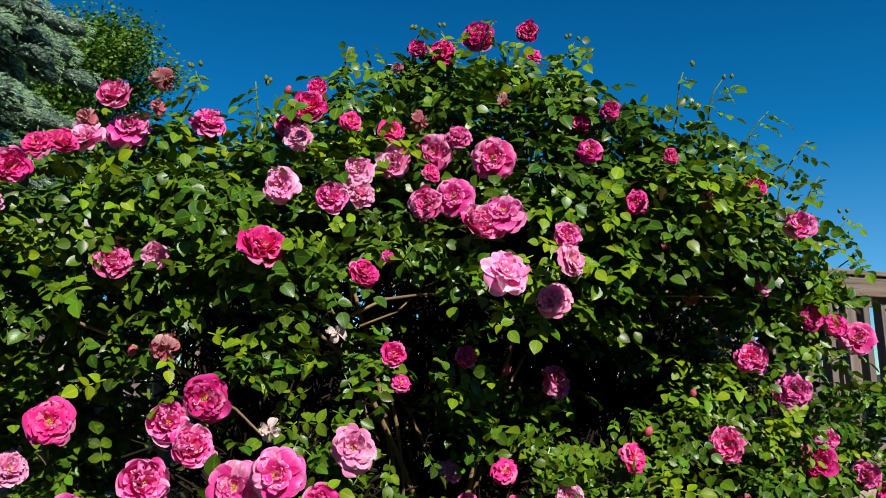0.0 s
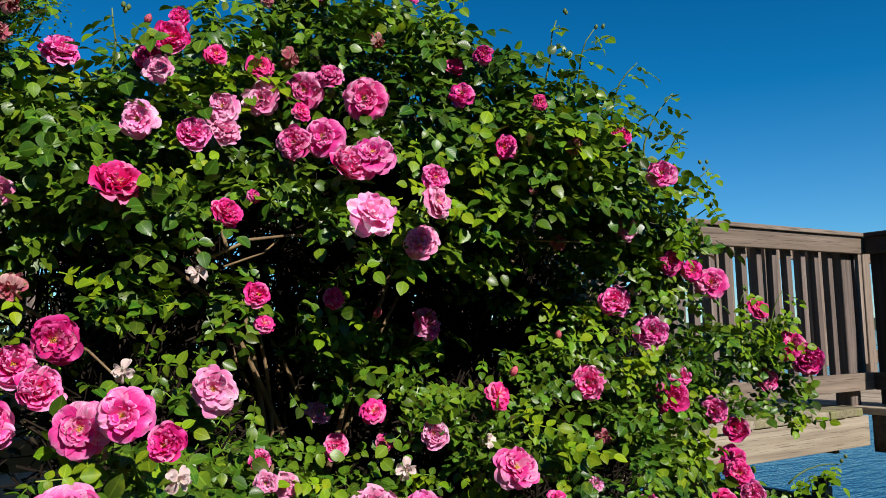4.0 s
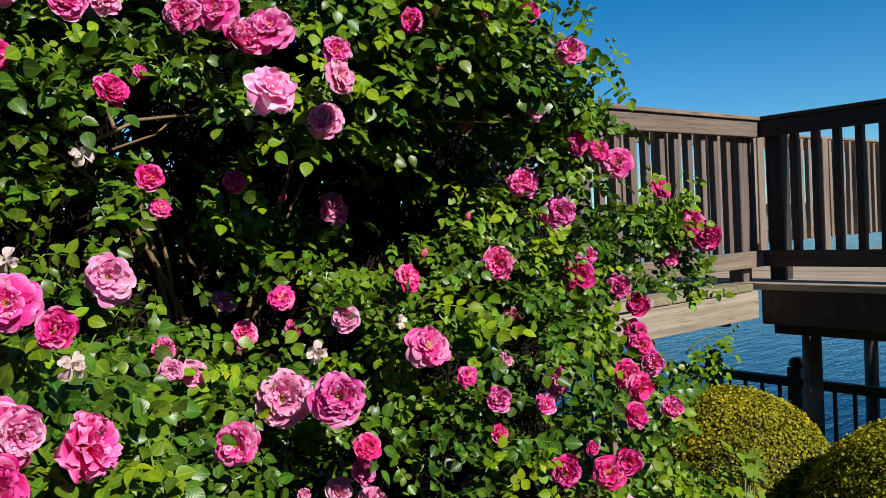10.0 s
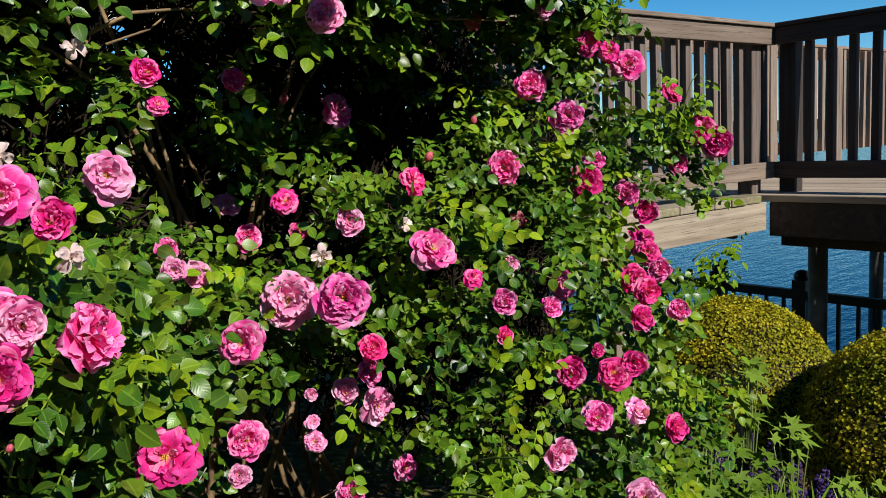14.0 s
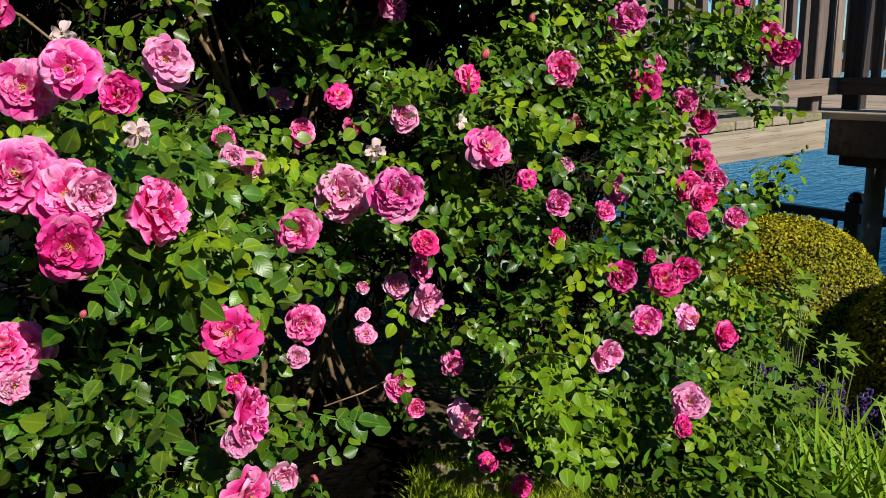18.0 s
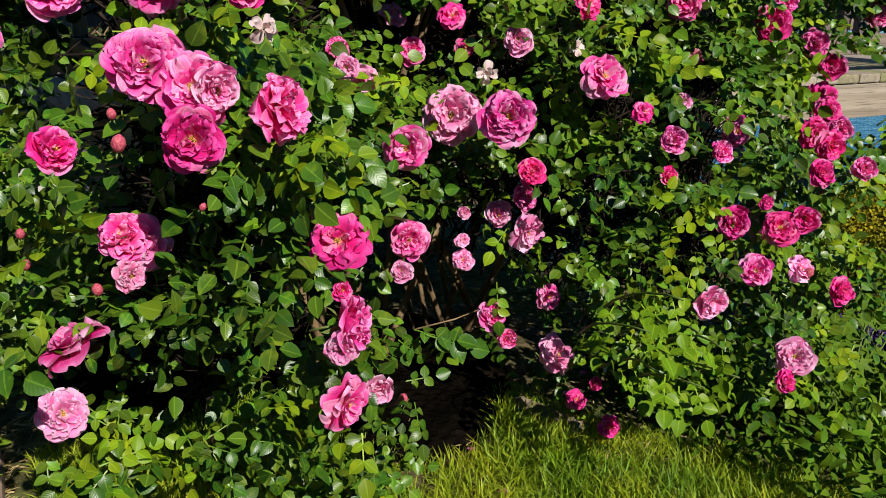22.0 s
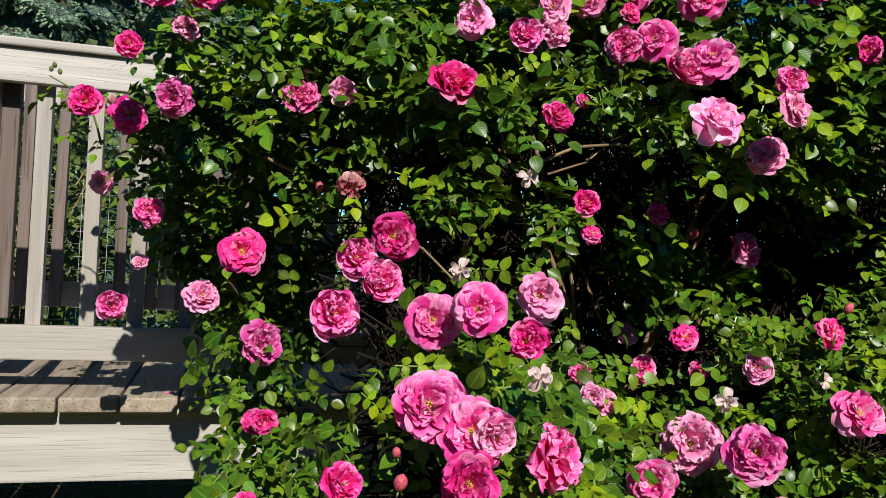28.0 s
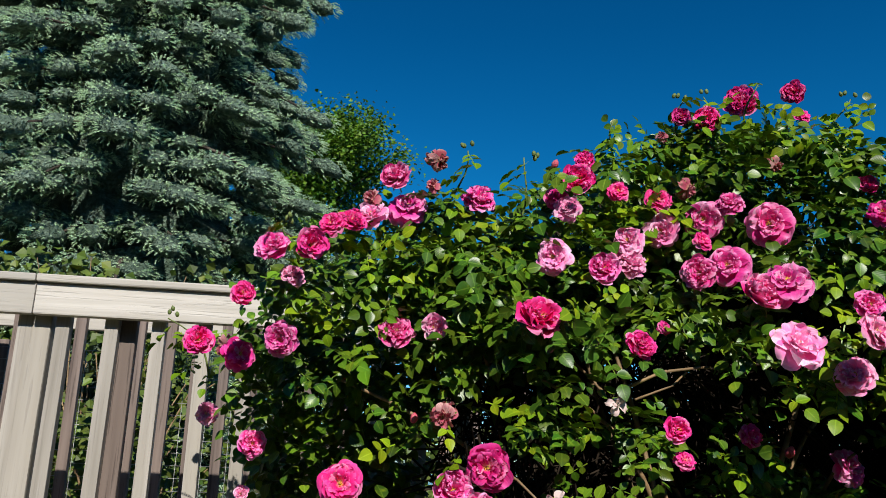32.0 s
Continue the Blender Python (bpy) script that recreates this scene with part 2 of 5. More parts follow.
M_stamen = plain("yellow_stamens", (0.75, 0.45, 0.04), (0.85, 0.62, 0.12), 300, 0.7)
M_bud = plain("rose_bud", (0.60, 0.05, 0.14), (0.70, 0.25, 0.20), 50, 0.5)


# ---- builders ----
def mesh_of(name, verts, faces, mats, uvs=None, mat_index=None, smooth=True):
    """A mesh from arrays built by rule; uvs one pair a vertex."""
    me = bpy.data.meshes.new(name)
    me.from_pydata([tuple(v) for v in verts] if not isinstance(verts, np.ndarray) else verts.tolist(), [],
                   faces.tolist() if isinstance(faces, np.ndarray) else faces)
    for m in (mats if isinstance(mats, (list, tuple)) else [mats]):
        me.materials.append(m)
    if mat_index is not None:
        me.polygons.foreach_set("material_index", np.asarray(mat_index, dtype=np.int32))
    if uvs is not None:
        lay = me.uv_layers.new(name="UVMap")
        idx = np.empty(len(me.loops), dtype=np.int32)
        me.loops.foreach_get("vertex_index", idx)
        lay.data.foreach_set("uv", np.asarray(uvs, dtype=np.float32)[idx].ravel())
    if smooth:
        me.polygons.foreach_set("use_smooth", np.ones(len(me.polygons), dtype=bool))
    me.update()
    return me


def thing(name, label, category, group="", kind="", at=(0, 0, 0)):
    ob = new(name)
    ob.location = at
    ob.empty_display_size = 0.05
    return tagged(ob, label, category, group, kind)


def child(name, me, parent, m=None, label="", kind=""):
    """A mesh object under a thing or a part; m is its pose within the parent."""
    ob = new(name, me)
    ob.parent = parent
    if m is not None:
        ob.matrix_basis = m
    return tagged(ob, label, "", "", kind)


BOARDS = {}


def board_mesh(sx, sy, sz, mat, bevel=0.004):
    """A sawn board centred on its origin, with softened edges; kept and shared by size."""
    key = (round(sx, 4), round(sy, 4), round(sz, 4), mat.name, bevel)
    if key not in BOARDS:
        bm = bmesh.new()
        bmesh.ops.create_cube(bm, size=1.0)
        for v in bm.verts:
            v.co = (v.co.x * sx, v.co.y * sy, v.co.z * sz)
        bmesh.ops.bevel(bm, geom=bm.edges[:], offset=bevel, segments=2, affect="EDGES", profile=0.6)
        me = bpy.data.meshes.new("board")
        bm.to_mesh(me)
        bm.free()
        me.materials.append(mat)
        BOARDS[key] = me
    return BOARDS[key]


def board(name, parent, centre, size, mat, turn=(0, 0, 0), label="", bevel=0.004):
    return child(name, board_mesh(*size, mat, bevel), parent, pose(*centre, *turn), label)


def tube(points, radii, sides=6):
    """Vertices and faces of a tapering tube along a run of points."""
    pts = np.asarray(points, float)
    n = len(pts)
    tang = np.gradient(pts, axis=0)
    tang /= np.linalg.norm(tang, axis=1)[:, None] + 1e-9
    ref = np.array([0.31, 0.17, 0.93])
    a = np.cross(tang, ref)
    a /= np.linalg.norm(a, axis=1)[:, None] + 1e-9
    b = np.cross(tang, a)
    ang = np.arange(sides) * 2 * np.pi / sides
    ring = a[:, None, :] * np.cos(ang)[None, :, None] + b[:, None, :] * np.sin(ang)[None, :, None]
    v = pts[:, None, :] + ring * np.asarray(radii, float)[:, None, None]
    f = [[i * sides + j, i * sides + (j + 1) % sides, (i + 1) * sides + (j + 1) % sides, (i + 1) * sides + j]
         for i in range(n - 1) for j in range(sides)]
    f += [list(range(sides))[::-1], [(n - 1) * sides + j for j in range(sides)]]
    return v.reshape(-1, 3), f


def join(pieces):
    """Joins (verts, faces) pieces into one pair."""
    vs, fs, k = [], [], 0
    for v, f in pieces:
        vs.append(np.asarray(v, float))
        fs += [[i + k for i in q] for q in f]
        k += len(v)
    return np.concatenate(vs), fs


def scatter(v, f, mats):
    """Many copies of one small piece: v (n,3), f (m,k) and poses (c,4,4) make one array pair."""
    v, f, mats = np.asarray(v, float), np.asarray(f, int), np.asarray(mats, float)
    vv = np.einsum("cij,nj->cni", mats[:, :3, :3], v) + mats[:, None, :3, 3]
    ff = f[None] + (np.arange(len(mats)) * len(v))[:, None, None]
    return vv.reshape(-1, 3), ff.reshape(-1, f.shape[1])


def frames_of(pos, up, side_seed, size, rng):
    """Poses whose z runs along 'up' and whose y points a random way across it."""
    up = up / (np.linalg.norm(up, axis=1)[:, None] + 1e-9)
    r = side_seed - (side_seed * up).sum(1)[:, None] * up
    r /= np.linalg.norm(r, axis=1)[:, None] + 1e-9
    s = np.cross(r, up)
    m = np.zeros((len(pos), 4, 4))
    m[:, :3, 0], m[:, :3, 1], m[:, :3, 2] = s * size[:, None], r * size[:, None], up * size[:, None]
    m[:, :3, 3], m[:, 3, 3] = pos, 1
    return m


# ---- ground, water, distance ----
def smooth(a, b, v):
    v = min(1.0, max(0.0, (v - a) / (b - a)))
    return v * v * (3 - 2 * v)


def ground_z(x, y):
    """Level lawn that falls away towards the lake."""
    z = -0.78 * smooth(1.55, 3.5, x + 0.25 * max(0.0, 1.0 - y))
    z += 0.02 * noise.noise((x * 1.7, y * 1.7, 0.3)) + 0.008 * noise.noise((x * 9, y * 9, 4.0))
    if x > 5.42:
        z = -3.0
    return z


def soil_material():
    m, n, l, b = shader("lawn_soil", 0.95, spec=0.15)
    f = noise_tex(n, l, 30, 5)
    g = noise_tex(n, l, 2.2, 3, lo=0.42, hi=0.58)
    c = mix(n, l, f, (0.050, 0.034, 0.018), (0.15, 0.105, 0.055))
    c2 = mix(n, l, f, (0.045, 0.06, 0.015), (0.10, 0.12, 0.03))
    l.new(mix(n, l, g, c, c2), b.inputs["Base Color"])
    bump(n, l, b, f, 0.6, 0.008)
    return m


M_soil = soil_material()
# added walls out of view; they hold back low skylight from the shadows
M_unseen_wall = plain("unseen_wall", (0.05, 0.045, 0.04), (0.09, 0.08, 0.07), 6, 0.9)
for nm, centre, size in (("wall_south", (0, -6.6, 2.0), (18, 0.25, 4.4)), ("wall_west", (-9.0, 0, 2.4), (0.25, 13, 5.0))):
    w = new(nm, board_mesh(*size, M_unseen_wall, 0.02))
    w.location = centre
    tagged(w, "added plain dark wall, out of view, cutting the sky's fill light", "wall", kind="structure")
xs = np.concatenate([np.linspace(-1500, -6, 12), np.arange(-5, 5.5, 0.12), [5.419, 5.421], np.linspace(6, 1500, 14)])
ys = np.concatenate([np.linspace(-1500, -5, 12), np.arange(-4, 6, 0.15), np.linspace(7, 1500, 16)])
gv = [(x, y, ground_z(x, y)) for y in ys for x in xs]
gf = [[j * len(xs) + i, j * len(xs) + i + 1, (j + 1) * len(xs) + i + 1, (j + 1) * len(xs) + i] for j in range(len(ys) - 1) for i in range(len(xs) - 1)]
ground = tagged(new("ground", mesh_of("ground", gv, gf, M_soil)), "lawn and bare soil falling towards the lake", "ground", kind="structure")


def water_material():
    m, n, l, b = shader("lake_water", 0.06, spec=0.5)
    b.inputs["Base Color"].default_value = (0.006, 0.030, 0.058, 1)
    w1 = noise_tex(n, l, 1.0, 4, (1.6, 5.0, 1), lo=0.2, hi=0.8)
    w2 = noise_tex(n, l, 1.0, 3, (9, 22, 1), lo=0.2, hi=0.8)
    bump(n, l, b, mix(n, l, 0.25, w1, w2), 0.35, 0.05)
    return m


water = tagged(new("water", mesh_of("water", [(5.43, -1500, -1.6), (2500, -1500, -1.6), (2500, 2500, -1.6), (5.43, 2500, -1.6)], [[0, 1, 2, 3]], water_material())),
               "deep blue rippled lake water", "water", kind="structure")
M_shore = plain("far_woods", (0.030, 0.050, 0.030), (0.060, 0.085, 0.050), 0.05, 0.95, 0.1)
sv, sf = [], []
az = np.linspace(radians(8), radians(100), 160)
for i, a in enumerate(az):
    h = 8 + 5 * noise.noise((i * 0.13, 0, 0)) + 2.5 * noise.noise((i * 0.7, 3, 0))
    for r, z in ((700, -1.6), (705, h * 0.7 - 1.6), (715, h - 1.6), (740, -1.6)):
        sv.append((math.sin(a) * r, math.cos(a) * r, z))
for i in range(len(az) - 1):
    for k in range(3):
        sf.append([i * 4 + k, (i + 1) * 4 + k, (i + 1) * 4 + k + 1, i * 4 + k + 1])
tagged(new("far_shore", mesh_of("far_shore", sv, sf, M_shore)), "low dark wooded shore across the lake", "shore", kind="structure")

# ---- deck ----
DECK, FRONT, SIDE = 0.578, 2.2, 4.32       # deck level, front edge's y, side edge's x
REAR = 3.12                               # rear railing's y
deck = tagged(new("floor"), "weathered timber boardwalk deck raised above the lawn", "deck", kind="structure")
rd = random.Random(11)
x = -4.297
while x < SIDE - 0.01:
    w = 0.139 + rd.uniform(-0.002, 0.002)
    if x + w > SIDE:
        break
    mat = M_plank_mossy if x > 2.6 and rd.random() < 0.7 else M_plank
    lip = 0.04 if x < 1.3 else 0.0
    board("plank", deck, (x + w / 2, (FRONT - lip + 3.3) / 2 + rd.uniform(-0.006, 0.006), DECK - 0.019 + rd.uniform(-0.0015, 0.0015)), (0.139, 3.3 - FRONT + lip, 0.038), mat, bevel=0.006)
    x += 0.145
x = SIDE
while x < 11.5:
    board("plank", deck, (x + 0.07, 0.4, DECK - 0.019 + rd.uniform(-0.0015, 0.0015)), (0.139, 5.7, 0.038), M_deck_y, bevel=0.006)
    x += 0.145
for x0, x1, tall, mat in ((-4.2, 1.32, 0.184, M_pale_x), (1.326, SIDE - 0.01, 0.150, M_fascia)):
    board("fascia", deck, ((x0 + x1) / 2, FRONT + 0.032, DECK - 0.040 - tall / 2), (x1 - x0, 0.038, tall), mat, label="long fascia board under the plank ends")
# side fascia and beam take the wood with shade in its colour
board("fascia", deck, (SIDE + 0.032, -0.10, DECK - 0.038 - 0.094), (0.038, 4.62, 0.184), M_shaded_x)
board("beam", deck, (SIDE + 0.16, -0.2, DECK - 0.038 - 0.13), (0.09, 4.8, 0.24), M_shaded_x)
board("beam", deck, (0, REAR + 0.05, DECK - 0.038 - 0.10), (8.6, 0.038, 0.184), M_brown_x)
for j in range(9):
    board("joist", deck, (-3.7 + j * 0.98, 2.72, DECK - 0.038 - 0.094), (0.038, 0.86, 0.184), M_brown_y)
M_pier = plain("grey_pier_timber", (0.16, 0.15, 0.135), (0.30, 0.28, 0.25), 14, 0.85)
for px, py in ((4.92, 2.24), (4.92, -0.4), (7.2, 2.9), (7.2, -1.0), (10, 2.9)):
    pts = [(px, py, -3.0), (px, py, -1.0), (px + 0.004, py, -0.2), (px, py, DECK - 0.04)]
    child("pier_post", mesh_of("pier_post", *tube(pts, [0.055, 0.054, 0.054, 0.054], 14), M_pier), deck, label="round grey pier post")
for px in (-3.2, -0.9, 1.2, 3.2):
    for py in (2.34, 3.0):
        board("support_post", deck, (px, py, -0.25), (0.09, 0.09, 1.5), M_brown_z)


# ---- railings ----
def railing(label, start, end, wood_rail, wood_stake, first, step, posts=(), seams=(), stakes_in=0.057, lift=0.0):
    """A timber railing between two points of the deck: a cap, two rails on edge, stakes behind them and posts.
    It is built along x and turned to the way it runs; the outer face is towards -y before turning."""
    (ax, ay), (bx, by) = start, end
    length, way = math.hypot(bx - ax, by - ay), math.degrees(math.atan2(by - ay, bx - ax))
    r = thing("railing", label, "railing", "deck railings", at=(ax, ay, DECK - 0.011 + lift))
    r.rotation_euler = (0, 0, radians(way))
    cuts = [0.0, *seams, length]
    for a, b in zip(cuts, cuts[1:]):
        board("top_rail", r, ((a + b) / 2, 0.019, 0.855), (b - a - 0.002, 0.038, 0.089), wood_rail)
        board("bottom_rail", r, ((a + b) / 2, 0.019, 0.135), (b - a - 0.002, 0.038, 0.089), wood_rail)
        board("cap", r, ((a + b) / 2, 0.055, 0.912), (b - a - 0.002, 0.14, 0.022), wood_rail, bevel=0.005)
    rr = random.Random(int(length * 100))
    s = first
    while s < length - 0.03:
        if not any(abs(s - p) < 0.075 for p in posts):
            board("baluster", r, (s + rr.uniform(-0.004, 0.004), stakes_in, 0.49), (0.038, 0.038, 0.80), wood_stake,
                  (rr.uniform(-0.3, 0.3), rr.uniform(-0.35, 0.35), 0), bevel=0.003)
        s += step
    for p in posts:
        board("post", r, (p, stakes_in + 0.03, 0.452 - lift / 2), (0.089, 0.089, 0.904 + lift), wood_stake, label="square railing post", bevel=0.006)
    return r


RY = FRONT + 0.065
near_rail = railing("sun-bleached grey timber railing beside the rose bush", (-4.0, RY), (1.35, RY), M_pale_x, M_pale_z, 4.0 - 0.464 - 0.1285 * 25, 0.1285,
        posts=(4.0 - 0.672, 4.0 - 2.4), seams=(4.0 - 0.67,))
railing("brown weathered timber railing at the deck's front edge", (1.352, RY), (4.50, RY), M_brown_x, M_dark_z, 0.06, 0.117, posts=(0.1, 1.7, 3.02))
# this railing's shade is painted into its wood
railing("timber railing along the deck's side, its shade painted into the wood", (4.47, RY - 0.004), (4.47, -2.4), M_shaded_x, M_shaded_z, 0.165, 0.117, posts=(0.05, 2.2, 4.4))
board("baluster", near_rail, (4.0 - 0.428, 0.096, 0.545), (0.052, 0.038, 0.71), M_dark_z, label="reddish brown weathered baluster")
railing("weathered timber railing along the rear of the deck", (-4.0, REAR), (1.3, REAR), M_pale_x, M_dark_z, 4.0 - 0.749 - 0.108 * 29, 0.108, posts=(1.4, 4.4), stakes_in=-0.02, lift=0.085)
railing("brown timber railing along the rear of the deck above the lake", (1.302, REAR), (11.4, REAR), M_brown_x, M_brown_z, 0.08, 0.117, posts=(1.5, 3.1, 4.62, 5.62, 7.2, 8.8), stakes_in=-0.02, lift=0.07)
# iron fence along the sea wall
M_iron = plain("black_fence_paint", (0.012, 0.012, 0.014), (0.022, 0.022, 0.026), 30, 0.5)
fence = thing("fence", "black painted fence with round-topped posts above the lake", "fence", at=(5.3, 0, -1.02))
for j in range(17):
    y0 = -1.755 + j * 0.6132
    bm = bmesh.new()
    bmesh.ops.create_cube(bm, size=1.0)
    for v in bm.verts:
        v.co = (v.co.x * 0.09, v.co.y * 0.09, v.co.z * 0.96 + 0.48)
    cap = bmesh.ops.create_uvsphere(bm, u_segments=12, v_segments=8, radius=0.052)["verts"]
    for v in cap:
        v.co.z = max(v.co.z, -0.03) * 0.8 + 0.985
    me = bpy.data.meshes.new("post")
    bm.to_mesh(me)
    bm.free()
    me.materials.append(M_iron)
    child("post", me, fence, pose(0, y0, 0))
    for q in range(1, 5):
        board("picket", fence, (0, y0 + q * 0.124, 0.46), (0.02, 0.022, 0.80), M_iron, bevel=0.003)
for zz, hh in ((0.86, 0.06), (0.10, 0.05)):
    board("rail", fence, (0, 3.2, zz), (0.05, 10.2, hh), M_iron)
board("sea_wall", tagged(new("kerb"), "grey stone sea wall edge", "wall", kind="structure"), (5.38, 3, -1.75), (0.25, 30, 1.6), M_pier)


# ---- the rose bush ----
def front(x, z):
    """The y of the bush's face: it swells to where its flowers sit."""
    w = np.exp(-0.5 * ((x[:, None] - fl[None, :, 0]) ** 2 + (z[:, None] - fl[None, :, 2]) ** 2) / 0.11 ** 2) + 1e-7
    return (w * fl[None, :, 1]).sum(1) / w.sum(1) + 0.015


TOP_X, TOP_Z = (-0.2, -0.12, 0.0, 0.15, 0.35, 0.46, 0.62, 0.72, 0.9, 1.08, 1.24, 1.34, 1.5, 1.65, 1.8, 1.93, 2.1, 2.35, 2.55), \
               (1.0, 1.25, 1.40, 1.52, 1.59, 1.56, 1.58, 1.67, 1.77, 1.87, 1.86, 1.65, 1.58, 1.52, 1.43, 1.30, 1.14, 1.00, 0.88)
LOW_X, LOW_Z = (-0.06, 0.03, 0.10, 0.14, 0.17, 0.22, 0.31, 0.40, 0.55, 0.72, 0.8, 1.0, 1.08, 1.5, 1.75, 1.95, 2.2, 2.4, 2.55), \
               (1.30, 1.24, 1.00, 0.74, 0.50, 0.30, 0.14, 0.04, 0.06, 0.30, 0.52, 0.50, 0.30, 0.07, 0.05, 0.16, 0.40, 0.62, 0.8)
bush = thing("rose_bush", "large climbing rose bush in full pink bloom before the railing", "rose bush", at=(0, 0, 0))
rng = np.random.default_rng(7)


def leaflet(length, width, fold=0.25, droop=0.2, fine=True):
    """One leaflet from its base along +y, folded along its rib; an oval with a short point."""
    st = ((0.0, 0.0), (0.10, 0.52), (0.27, 0.93), (0.46, 1.0), (0.66, 0.83), (0.85, 0.45), (1.0, 0.0)) if fine else ((0.0, 0.0), (0.22, 0.78), (0.50, 1.0), (0.80, 0.62), (1.0, 0.0))
    v, uv, rib, le, ri = [], [], [], [], []
    for t, w in st:
        z = -droop * length * t * t
        rib.append(len(v))
        v.append((0, t * length, z))
        uv.append((0.5, t))
        if w:
            h = z + fold * w * width / 2 - 0.25 * fold * width * w * w / 2
            le.append(len(v))
            v.append((-w * width / 2, t * length, h))
            ri.append(len(v))
            v.append((w * width / 2, t * length, h))
            uv += [(0.0, t), (1.0, t)]
    f = [[rib[0], rib[1], le[0]], [rib[0], ri[0], rib[1]]]
    n = len(le)
    for i in range(n - 1):
        f += [[rib[i + 1], rib[i + 2], le[i + 1]], [rib[i + 1], le[i + 1], le[i]], [rib[i + 1], ri[i], ri[i + 1]], [rib[i + 1], ri[i + 1], rib[i + 2]]]
    f += [[rib[n], rib[n + 1], le[n - 1]], [rib[n], ri[n - 1], rib[n + 1]]]
    return np.array(v, float), f, uv


def spray(seed, fine=True):
    """A rose leaf: leaflets in pairs along a stalk and one at its end; lies along +y, face up."""
    r = random.Random(seed)
    n = r.choice((2, 2, 3))
    pieces, uvs = [], []
    stalk = 0.016 + 0.0165 * n
    for k in range(n + 1):
        for side in ((-1, 1) if k < n else (0,)):
            ln = r.uniform(0.025, 0.034) * (0.74 + 0.30 * k / n)
            v, f, uv = leaflet(ln, ln * r.uniform(0.68, 0.82), r.uniform(0.1, 0.55), r.uniform(0.02, 0.45), fine)
            m = pose(0, 0.016 + stalk * k / n * 0.95, -0.08 * stalk * (k / n) ** 2, r.uniform(-14, 8), r.uniform(-22, 22) + 12 * side, -side * r.uniform(52, 72) + r.uniform(-8, 8))
            m = np.array(m)
            pieces.append((v @ m[:3, :3].T + m[:3, 3], f))
            uvs += uv
    v = [(-0.0012, 0, 0), (0.0012, 0, 0), (0.0008, stalk, -0.08 * stalk), (-0.0008, stalk, -0.08 * stalk)]
    pieces.append((v, [[0, 1, 2], [0, 2, 3]]))
    uvs += [(0.5, 0.5)] * 4
    return (*join(pieces), uvs)


SPRAYS = [spray(s) for s in range(8)]
COARSE = [spray(s, False) for s in range(8)]
BLOOMS = []          # centre and radius of every flower, to keep leaves off their faces


def petal_patch(length, width, cup, curl, wave, r, nu=7, nv=9):
    """A petal from its claw along +y, broad and rounded at the rim; cup (radians) bends it up along its length, curl rolls its rim back."""
    v, uv = [], []
    ph, notch, skew = r.uniform(0, 6.28), r.uniform(-0.02, 0.10), r.uniform(-0.12, 0.12)
    y = z = last = 0.0
    for j in range(nv):
        t = 0.985 * math.sin(0.5 * math.pi * j / (nv - 1)) ** 0.9 if j else 0.0
        bend = cup * 1.5 * (t - 0.35) - curl * 2.6 * max(0.0, t - 0.66)
        y += (t - last) * length * math.cos(bend)
        z += (t - last) * length * math.sin(bend)
        last = t
        if t < 0.58:
            half = 0.20 + 0.80 * math.sin(0.5 * math.pi * t / 0.58)
        else:
            half = max(0.0, 1 - ((t - 0.58) / 0.42) ** 2.6) ** 0.5
        for i in range(nu):
            q = 2 * i / (nu - 1) - 1
            crisp = wave * length * t * t
            v.append((q * half * width / 2 + skew * width * t * t, y - notch * length * max(0.0, t - 0.75) * 4 * (1 - abs(q)) ** 2,
                      z + 0.20 * abs(cup) * width * (q * half) ** 2 + crisp * (math.sin(ph + 2.8 * q + 2 * t) + 0.45 * math.sin(2 * ph + 6.3 * q + 3 * t))))
            uv.append((i / (nu - 1), t))
    f = [[j * nu + i, j * nu + i + 1, (j + 1) * nu + i + 1, (j + 1) * nu + i] for j in range(nv - 1) for i in range(nu - 1)]
    return np.array(v), f, uv


def whorl(spec, seed):
    """Rings of petals round +z. spec rows: count, length, width, tilt, cup, curl, height, distance of the claws from the middle."""
    r = random.Random(seed)
    pieces, uvs = [], []
    a0 = 0
    for ring, (count, ln, wd, tilt, cup, curl, hgt, off) in enumerate(spec):
        a0 += r.uniform(20, 70)
        loose = 0.5 + 0.25 * ring
        for i in range(count):
            v, f, uv = petal_patch(ln * r.uniform(0.82, 1.12), wd * r.uniform(0.82, 1.2), cup * r.uniform(0.6, 1.4), curl * r.uniform(0.3, 1.6), 0.12 * r.uniform(0.4, 1.6), r,
                                   7 if ring < 3 else 5, 9 if ring < 3 else 6)
            m = np.array(pose(0, 0, hgt + r.uniform(-0.02, 0.02), 0, 0, a0 + 360 * i / count + r.uniform(-16, 16) * loose)
                         @ pose(r.uniform(-0.03, 0.03) * loose, off * r.uniform(0.4, 1.3), 0, tilt + r.uniform(-12, 12) * loose, r.uniform(-20, 20) * loose, r.uniform(-18, 18) * loose))
            pieces.append((v @ m[:3, :3].T + m[:3, 3], f))
            uvs += uv
    v, f = join(pieces)
    return v, f, uvs


